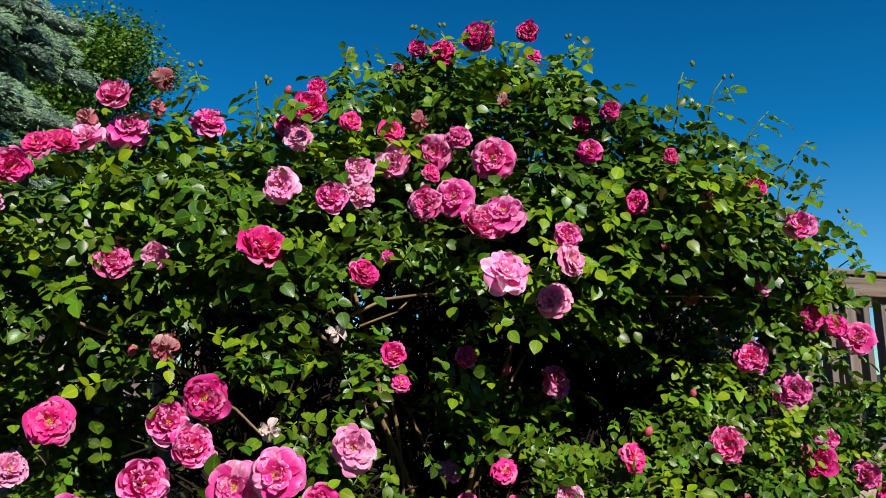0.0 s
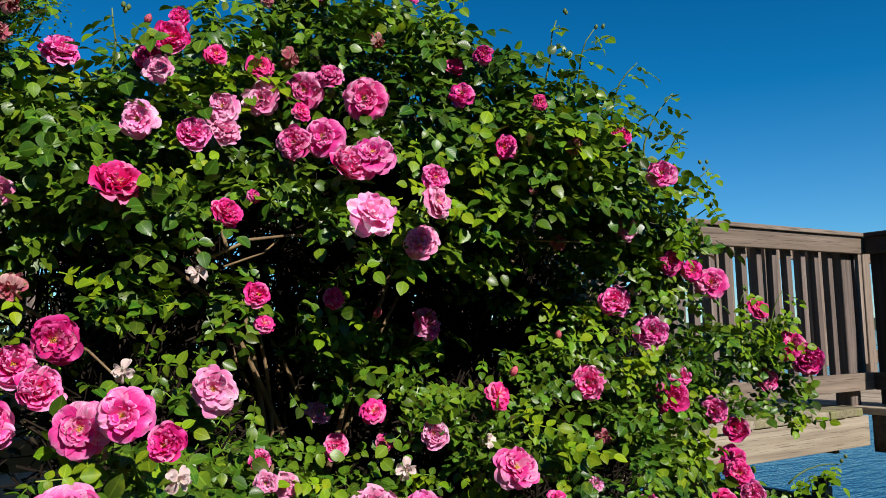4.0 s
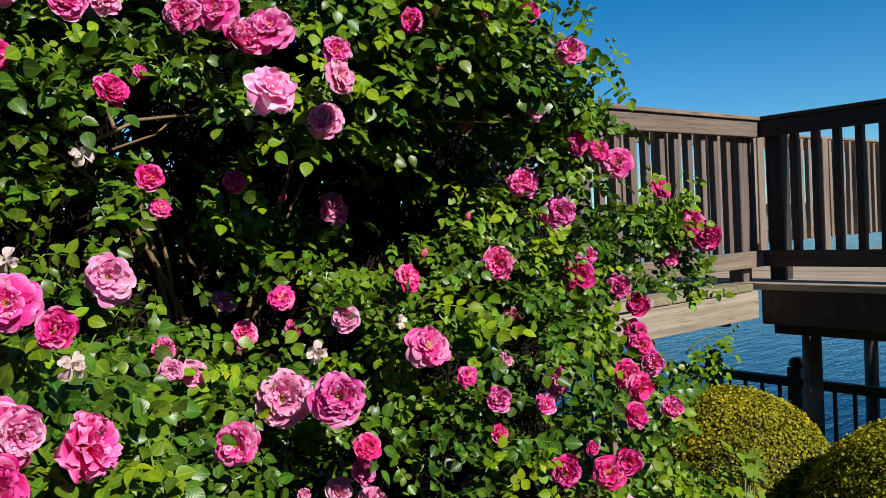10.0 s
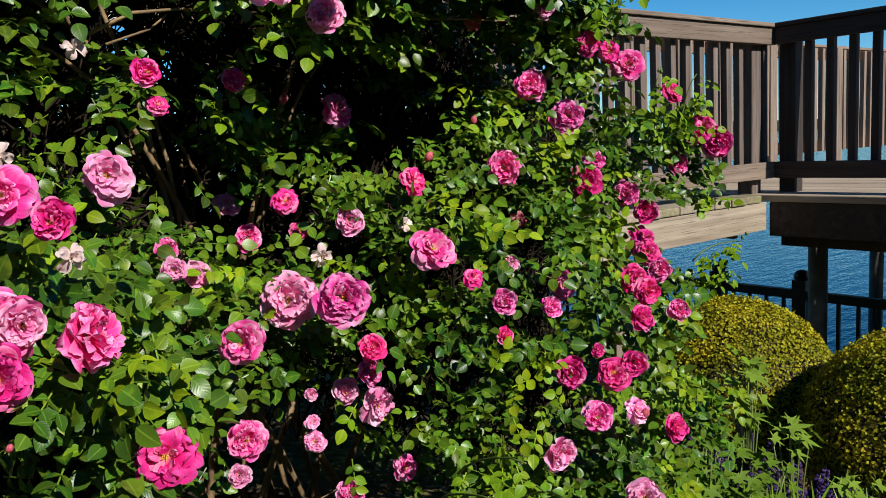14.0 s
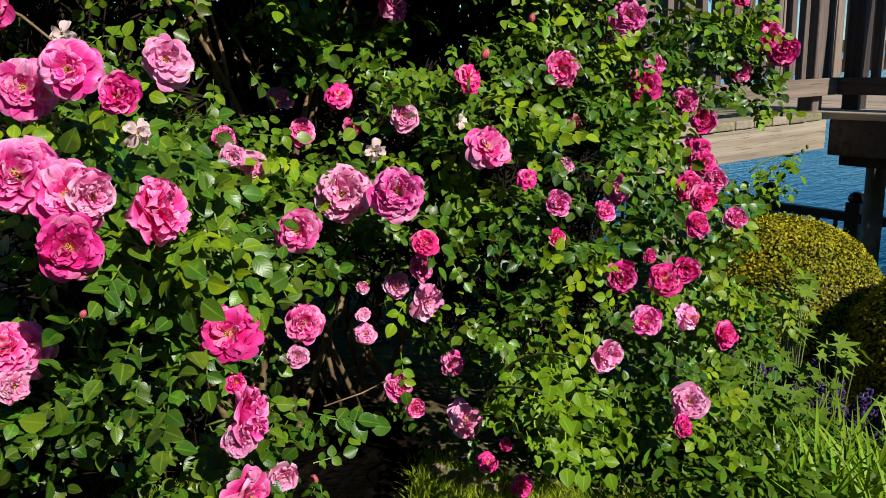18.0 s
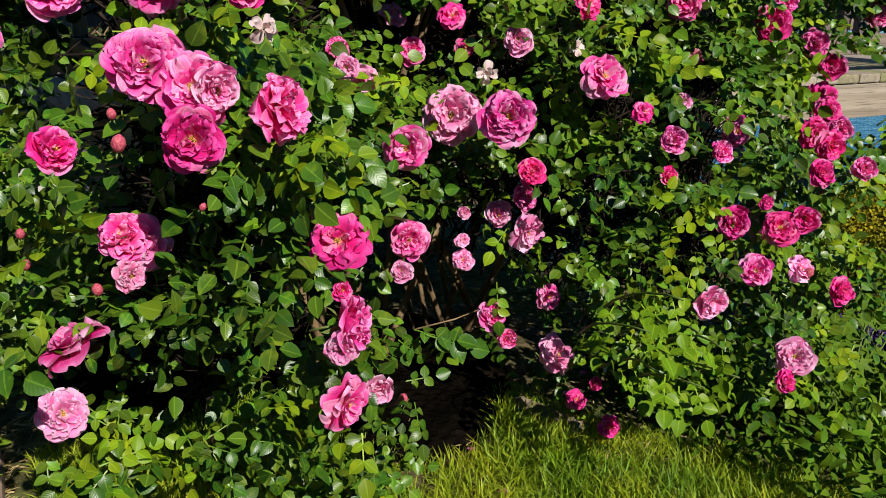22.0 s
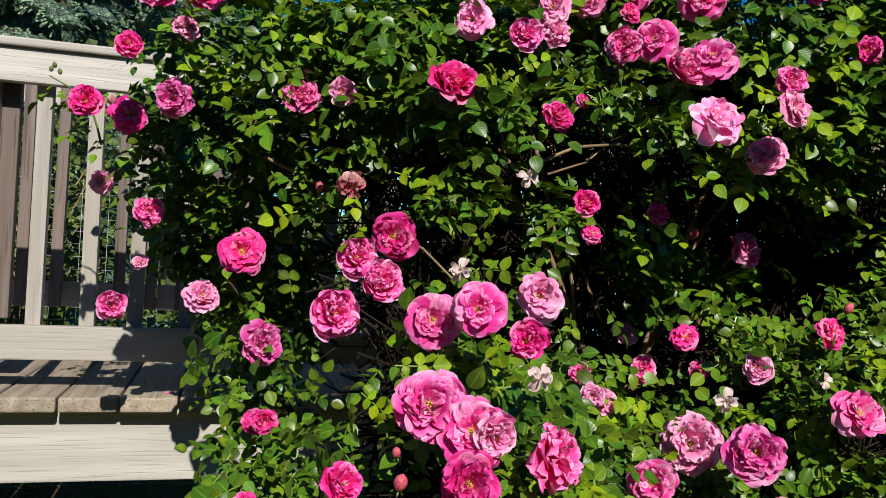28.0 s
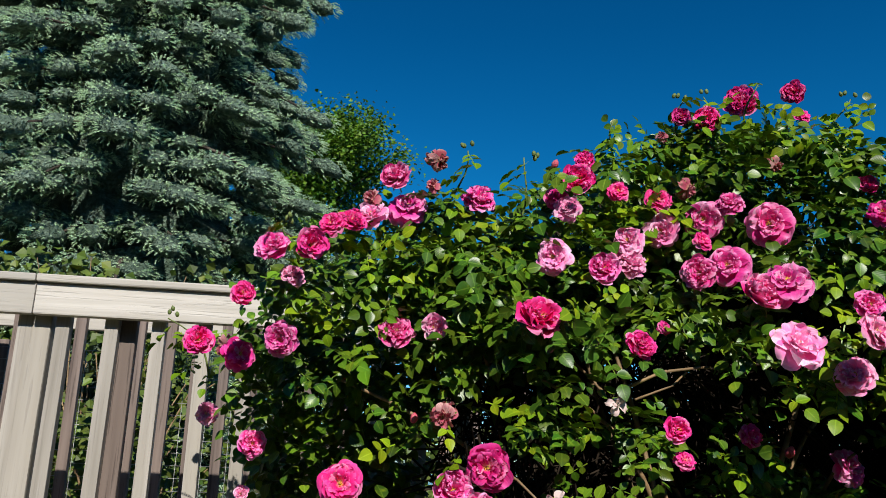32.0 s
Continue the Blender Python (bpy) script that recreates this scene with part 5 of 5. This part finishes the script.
# ---- lobed-leaf plants, flowers and grass ----
def lobed_leaf(lobes, length, depth, seed, cup=0.12):
    """A palmate leaf with pointed lobes, from its stalk along +y."""
    r = random.Random(seed)
    rim = []
    n = lobes * 4
    for i in range(n + 1):
        a = -2.3 + 4.6 * i / n
        ph = (i % 4) / 4
        rad = length * (1 - depth * abs(math.sin(math.pi * (ph + 0.0)))) * (0.62 + 0.38 * math.cos(a * 0.62))
        rad *= r.uniform(0.94, 1.06)
        rim.append((rad * math.sin(a), length * 0.12 + rad * math.cos(a), cup * rad * abs(math.sin(a * 1.7)) + r.uniform(-0.05, 0.05) * length))
    v = [(0, length * 0.12, 0)] + rim
    f = [[0, i + 2, i + 1] for i in range(n)]
    return np.array(v), f


M_maple = leafy("broad_green_leaf", (0.125, 0.22, 0.010), (0.06, 0.13, 0.007), rough=0.5, spec=0.12, through=0.2, vary=0.22)
M_herb = leafy("pale_herb_leaf", (0.25, 0.39, 0.045), (0.14, 0.25, 0.03), rough=0.5, spec=0.1, through=0.3, vary=0.2)


def lobed_plant(name, label, category, x, y, height, width, count, leaf, mat, seed, lobes=5, depth=0.4, low=0.25):
    r = random.Random(seed)
    z0 = ground_z(x, y)
    s = thing(name, label, category, at=(x, y, z0))
    shapes = [mesh_of("leaf", *lobed_leaf(lobes, leaf * k, depth, seed + i), mat) for i, k in enumerate((0.75, 0.9, 1.0, 1.15))]
    for i in range(count):
        p = Vector((r.gauss(0, 0.42) * width, r.gauss(0, 0.25) * width, height * r.uniform(low, 1.0)))
        pts = [(p.x * 0.25, p.y * 0.25, 0), (p.x * 0.6, p.y * 0.6, p.z * 0.6), tuple(p)]
        child("stalk", mesh_of("stalk", *tube(pts, [0.003, 0.0025, 0.0018], 4), M_stem), s)
        child("leaf", shapes[i % 4], s, pose(*p, r.uniform(-65, -5), r.uniform(-25, 25), r.uniform(120, 240)))
    return s


for i, (lx, ly, lh, lw, ct) in enumerate(((-0.03, 1.97, 0.31, 0.17, 40), (-0.26, 2.0, 0.32, 0.22, 52), (-0.56, 2.02, 0.30, 0.26, 48), (0.07, 2.02, 0.33, 0.15, 30))):
    lobed_plant("vine_plant", "broad lobed green leaves growing below the deck edge", "plant", lx, ly, lh, lw, ct, 0.058, M_maple, 90 + i, 5, 0.26)
lobed_plant("herb_plant", "tall pale green plant with deeply cut leaves before the box shrub", "plant", 2.28, 1.10, 0.54, 0.07, 16, 0.062, M_herb, 101, 5, 0.62, 0.66)
lobed_plant("herb_plant", "pale green plant with deeply cut leaves among the salvia", "plant", 2.50, 1.08, 0.47, 0.10, 9, 0.055, M_herb, 102, 5, 0.62, 0.75)
lobed_plant("herb_plant", "low pale green plant with cut leaves behind the salvia", "plant", 2.62, 0.96, 0.34, 0.10, 14, 0.055, M_herb, 104, 5, 0.62, 0.5)
M_herb_mid = leafy("green_herb_leaf", (0.16, 0.28, 0.02), (0.06, 0.13, 0.012), rough=0.5, spec=0.1, through=0.25, vary=0.3)
for i, (hx, hy, hh) in enumerate(((2.06, 1.08, 0.28), (1.84, 1.02, 0.24), (1.66, 0.92, 0.20), (1.94, 0.92, 0.18), (2.2, 1.0, 0.26))):
    lobed_plant("herb_plant", "green cut-leaved plant beside the rose bush", "plant", hx, hy, hh, 0.13, 34, 0.040, M_herb_mid, 105 + i, 5, 0.6)


def blade_strip(length, width, bend, n=6):
    v, f = [], []
    for i in range(n):
        t = i / (n - 1)
        w = width * (1 - t ** 2.2) * 0.5 + 0.0004
        y, z = length * bend * t * t, length * (t - 0.28 * bend * t * t)
        v += [(-w, y, z), (0, y + 0.25 * w, z), (w, y, z)]
    for i in range(n - 1):
        for k in range(2):
            f.append([i * 3 + k, i * 3 + k + 1, i * 3 + k + 4, i * 3 + k + 3])
    return np.array(v), f


M_blade = leafy("strap_leaf", (0.27, 0.43, 0.022), (0.13, 0.26, 0.014), rough=0.4, spec=0.18, through=0.25, vary=0.25, island=False)


def strap_clump(label, x, y, count, length, seed, spread=0.06):
    r = random.Random(seed)
    s = thing("iris_plant", label, "plant", "strap-leaved clumps", at=(x, y, ground_z(x, y)))
    shapes = [mesh_of("blade", *blade_strip(length * k, 0.013, b), M_blade) for k, b in ((1.0, 0.45), (0.85, 0.75), (0.7, 0.9), (1.1, 0.6), (0.9, 0.3))]
    for i in range(count):
        child("blade", shapes[i % 5], s, pose(r.gauss(0, spread), r.gauss(0, spread), -0.01, r.uniform(-12, 12), r.uniform(-12, 12), r.uniform(0, 360)))
    return s


for i, (px, py, ct, ln) in enumerate(((1.74, 0.72, 40, 0.20), (1.88, 0.70, 46, 0.23), (2.04, 0.72, 46, 0.24), (1.92, 0.60, 44, 0.24), (2.10, 0.62, 44, 0.25), (2.24, 0.70, 40, 0.20), (2.02, 0.84, 20, 0.15), (1.70, 0.60, 34, 0.20))):
    strap_clump("clump of narrow bright green strap leaves", px, py, ct, ln, 110 + i)
M_cover = leafy("ground_cover_leaf", (0.27, 0.34, 0.022), (0.12, 0.20, 0.014), rough=0.5, spec=0.3, through=0.2, vary=0.35)
M_salvia = plain("violet_flower", (0.028, 0.008, 0.085), (0.07, 0.022, 0.18), 120, 0.6)


def salvia(x, y, count, seed):
    r = random.Random(seed)
    s = thing("salvia_plant", "salvia with dark violet flower spikes", "plant", "salvias", at=(x, y, ground_z(x, y)))
    for i in range(count):
        a = Vector((r.gauss(0, 0.05), r.gauss(0, 0.05), 0))
        b = a * 2.2 + Vector((r.uniform(-0.03, 0.03), 0, r.uniform(0.22, 0.34)))
        stem = child("stem", mesh_of("stem", *tube([a, a.lerp(b, 0.5), b], [0.003, 0.0025, 0.0015], 4), M_stem), s)
        pieces = []
        for k in range(64):
            t = 0.50 + 0.50 * k / 64
            c = a.lerp(b, t)
            q = r.uniform(0, 6.28)
            rad = 0.020 * (1.3 - t) * 2.0
            p = c + Vector((math.cos(q) * rad, math.sin(q) * rad, 0))
            pieces.append(tube([c, c.lerp(p, 0.6), p + Vector((0, 0, 0.006))], [0.0015, 0.0055, 0.0018], 4))
        child("flower_spike", mesh_of("flower_spike", *join(pieces), M_salvia), s, label="dark violet flower spike")
        for k in range(3):
            v, f, _ = leaflet(0.05, 0.018, 0.2, 0.4, False)
            child("leaf", mesh_of("leaf", v, f, M_cover), s, pose(*a.lerp(b, r.uniform(0.1, 0.45)), r.uniform(0, 40), 0, r.uniform(0, 360)))


for i, (px, py) in enumerate(((2.44, 1.14), (2.56, 1.12), (2.68, 1.10), (2.80, 1.12), (2.22, 1.14), (2.90, 1.14), (2.34, 1.18))):
    salvia(px, py, 7, 130 + i)
iris_bud = thing("iris_flower", "single violet iris bud on a green stem", "flower", at=(2.12, 0.80, ground_z(2.12, 0.80)))
child("stem", mesh_of("stem", *tube([(0, 0, 0), (0.01, 0, 0.09), (0.0, 0.01, 0.18)], [0.003, 0.003, 0.002], 5), M_stem), iris_bud)
child("bud", mesh_of("bud", *tube([(0, 0.01, 0.17), (0, 0.01, 0.19), (0, 0.01, 0.215), (0, 0.01, 0.235)], [0.003, 0.009, 0.008, 0.001], 8), M_salvia), iris_bud)

# low leafy ground cover


M_cover_dark = leafy("bank_leaf", (0.10, 0.18, 0.010), (0.030, 0.075, 0.006), rough=0.45, spec=0.08, through=0.15, vary=0.35)


def ground_cover(label, x0, x1, y0, y1, count, leaf, height, mat, seed):
    g = np.random.default_rng(seed)
    s = thing("ground_cover", label, "ground cover", kind="stuff", at=((x0 + x1) / 2, (y0 + y1) / 2, 0))
    p = np.stack([g.uniform(x0, x1, count), g.uniform(y0, y1, count), np.zeros(count)], 1)
    keep = np.array([noise.noise((a * 5 + seed, b * 5, 0)) for a, b in p[:, :2]]) > -0.25
    p = p[keep]
    n = len(p)
    p[:, 2] = [ground_z(a, b) for a, b in p[:, :2]]
    p[:, 2] += g.uniform(0.0, 1.0, n) ** 1.5 * height
    p -= np.array(s.location)
    v, f, _ = leaflet(1.0, 0.42, 0.3, 0.4, False)
    m = frames_of(p, g.normal(0, 0.5, (n, 3)) + np.array([0, -0.3, 0.9]), g.normal(size=(n, 3)) + np.array([0, -0.4, 0.3]), g.uniform(0.6, 1.2, n) * leaf, g)
    vv, ff = scatter(v, f, m)
    child("leaves", mesh_of("leaves", vv, ff, mat), s, kind="stuff")


ground_cover("low yellow-green leaves at the foot of the bush", -0.6, 0.14, 1.52, 2.0, 3400, 0.036, 0.09, M_cover, 151)
ground_cover("dark narrow leaves on the bank", 1.36, 3.2, 0.55, 1.35, 8500, 0.034, 0.15, M_cover_dark, 152)
M_grass = leafy("grass_blade", (0.37, 0.43, 0.018), (0.17, 0.29, 0.012), rough=0.5, spec=0.3, through=0.3, vary=0.35)


def grass(count, seed):
    g = np.random.default_rng(seed)
    x, y = g.uniform(0.2, 1.85, count), g.uniform(0.55, 1.5, count)
    d = np.array([noise.noise((a * 4.2, b * 4.2, 2.0)) for a, b in zip(x, y)])
    d2 = np.array([noise.noise((a * 14, b * 14, 7.0)) for a, b in zip(x, y)])
    bed = (np.hypot((x - 0.93) / 0.21, (y - 1.48) / 0.36) < 1.0) | ((y > 1.30) & (x > 0.74) & (x < 1.2))
    keep = (d + 0.5 * d2 > -0.62) & ~bed & (x < 1.20 + 0.62 * (1.25 - y) + 0.06 * d2)
    x, y, d = x[keep], y[keep], d[keep]
    n = len(x)
    p = np.stack([x, y, [ground_z(a, b) for a, b in zip(x, y)]], 1)
    v, f = blade_strip(1.0, 0.06, 0.6, 4)
    f = np.array(f)
    m = frames_of(p, np.stack([g.normal(0, 0.35, n), g.normal(0, 0.35, n), np.ones(n)], 1), g.normal(size=(n, 3)), g.uniform(0.016, 0.055, n) * (1 + 0.7 * np.clip(d, 0, 1)), g)
    vv, ff = scatter(v, f, m)
    tagged(new("grass", mesh_of("grass", vv, ff, M_grass)), "sunlit tufts of short lawn grass", "grass", kind="stuff")


grass(60000, 161)

# dry straw and leaf litter between the grass
M_straw = plain("dry_straw", (0.36, 0.26, 0.10), (0.58, 0.46, 0.22), 60, 0.85, 0.15)


def litter(label, x0, x1, y0, y1, count, seed):
    g = np.random.default_rng(seed)
    p = np.stack([g.uniform(x0, x1, count), g.uniform(y0, y1, count), np.zeros(count)], 1)
    lump = np.array([noise.noise((a * 6 + seed, b * 6, 1.0)) for a, b in p[:, :2]])
    p = p[lump > -0.05]
    n = len(p)
    p[:, 2] = [ground_z(a, b) + 0.006 for a, b in p[:, :2]]
    p[:, 2] += g.uniform(0, 0.010, n)
    v, f = blade_strip(1.0, 0.11, 0.25, 4)
    m = frames_of(p, np.stack([g.normal(0, 1, n), g.normal(0, 1, n), g.uniform(0.0, 0.35, n)], 1), g.normal(size=(n, 3)), g.uniform(0.010, 0.034, n), g)
    vv, ff = scatter(v, np.array(f), m)
    tagged(new("dry_litter", mesh_of("dry_litter", vv, ff, M_straw)), label, "litter", kind="stuff")


litter("dry yellow straw and leaf litter beside the paving", -0.35, 0.32, 1.22, 1.78, 2600, 171)
litter("dry straw scattered through the lawn", 0.35, 1.5, 0.75, 1.3, 1700, 172)

# edging stones round the bed, soil lumps, fallen petals
M_edge = plain("weathered_edging", (0.20, 0.145, 0.095), (0.36, 0.28, 0.20), 26, 0.9, bumps=0.7, dist=0.006)


def edging(a, b, w, h, seed):
    bm = bmesh.new()
    bmesh.ops.create_cube(bm, size=1.0)
    bmesh.ops.subdivide_edges(bm, edges=bm.edges[:], cuts=5, use_grid_fill=True)
    va, vb = Vector(a), Vector(b)
    ln = (vb - va).length
    for v in bm.verts:
        k = 1 + 0.16 * noise.noise((v.co.x * 5 + seed, v.co.y * 3, v.co.z * 3))
        v.co = (v.co.x * ln, v.co.y * w * k + 0.012 * noise.noise((v.co.x * 6, seed, 0)), v.co.z * h * k)
    bmesh.ops.bevel(bm, geom=[e for e in bm.edges if e.calc_face_angle(0) > 0.9], offset=0.006, segments=1, affect="EDGES")
    me = bpy.data.meshes.new("edging_stone")
    bm.to_mesh(me)
    bm.free()
    me.materials.append(M_edge)
    o = new("edging_stone", me)
    mid = (va + vb) / 2
    o.matrix_basis = pose(mid.x, mid.y, ground_z(mid.x, mid.y) + h * 0.3, 0, 0, math.degrees(math.atan2(vb.y - va.y, vb.x - va.x)))
    tagged(o, "rough tan edging stone half sunk at the bed", "edging stone", "edging round the rose bed")


edging((0.60, 1.37, 0), (0.76, 1.45, 0), 0.045, 0.045, 1)
edging((1.14, 1.25, 0), (1.20, 1.08, 0), 0.05, 0.035, 2)
M_stone = plain("brown_paving", (0.20, 0.13, 0.085), (0.30, 0.21, 0.145), 18, 0.9, bumps=0.5, dist=0.004)
o = new("paving_stone", board_mesh(0.34, 0.30, 0.05, M_stone, 0.012))
o.location = (-0.02, 1.36, 0.012)
tagged(o, "flat reddish brown paving stone in the lawn", "paving stone")
M_fallen = plain("fallen_petal", (0.75, 0.10, 0.34), (0.85, 0.36, 0.55), 40, 0.6)
rf = random.Random(171)
pv, pf, puv = petal_patch(1.0, 0.9, 0.2, 0.2, 0.1, rf)
FALLEN = mesh_of("fallen_petal", pv, pf, M_fallen)
spots = [(-0.43 + 0.03, FRONT + 0.004, DECK - 0.008), (0.03, FRONT + 0.02, DECK + 0.004)] + [(rf.uniform(0.0, 1.5), rf.uniform(0.9, 1.35), None) for i in range(14)]
for px, py, pz in spots:
    z = ground_z(px, py) + 0.012 if pz is None else pz
    o = new("fallen_petal", FALLEN)
    o.matrix_basis = pose(px, py, z, rf.uniform(-15, 15), rf.uniform(-15, 15), rf.uniform(0, 360)) @ Matrix.Scale(0.02, 4)
    tagged(o, "pink rose petal fallen from the bush", "petal", "fallen petals")

# near-black sheets standing for the shade under the bush and the deck
M_ground_shade = plain("painted_ground_shade", (0.003, 0.0026, 0.002), (0.011, 0.008, 0.006), 45, 1.0, 0.0, 0.9, 0.01)


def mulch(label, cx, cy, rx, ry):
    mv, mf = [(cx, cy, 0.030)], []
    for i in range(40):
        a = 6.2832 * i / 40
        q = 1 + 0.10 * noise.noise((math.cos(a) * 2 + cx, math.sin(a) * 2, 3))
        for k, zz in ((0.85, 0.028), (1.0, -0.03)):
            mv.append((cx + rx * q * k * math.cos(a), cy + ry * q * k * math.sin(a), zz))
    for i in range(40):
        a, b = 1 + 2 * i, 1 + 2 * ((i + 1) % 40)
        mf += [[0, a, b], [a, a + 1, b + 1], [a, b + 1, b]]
    tagged(new("mulch", mesh_of("mulch", mv, mf, M_ground_shade)), label, "mulch", kind="stuff")


# bed mulch and two bare patches, with the shade put into their colour
mulch("mulch in the bed under the rose, blackened to stand for shade", 0.92, 1.56, 0.36, 0.46)
mulch("near-black sheet painted for the shade beneath the deck's edge", 0.20, 2.34, 0.95, 0.36)
mulch("near-black sheet painted for the shade between the rose's canes", 0.42, 1.80, 0.24, 0.36)
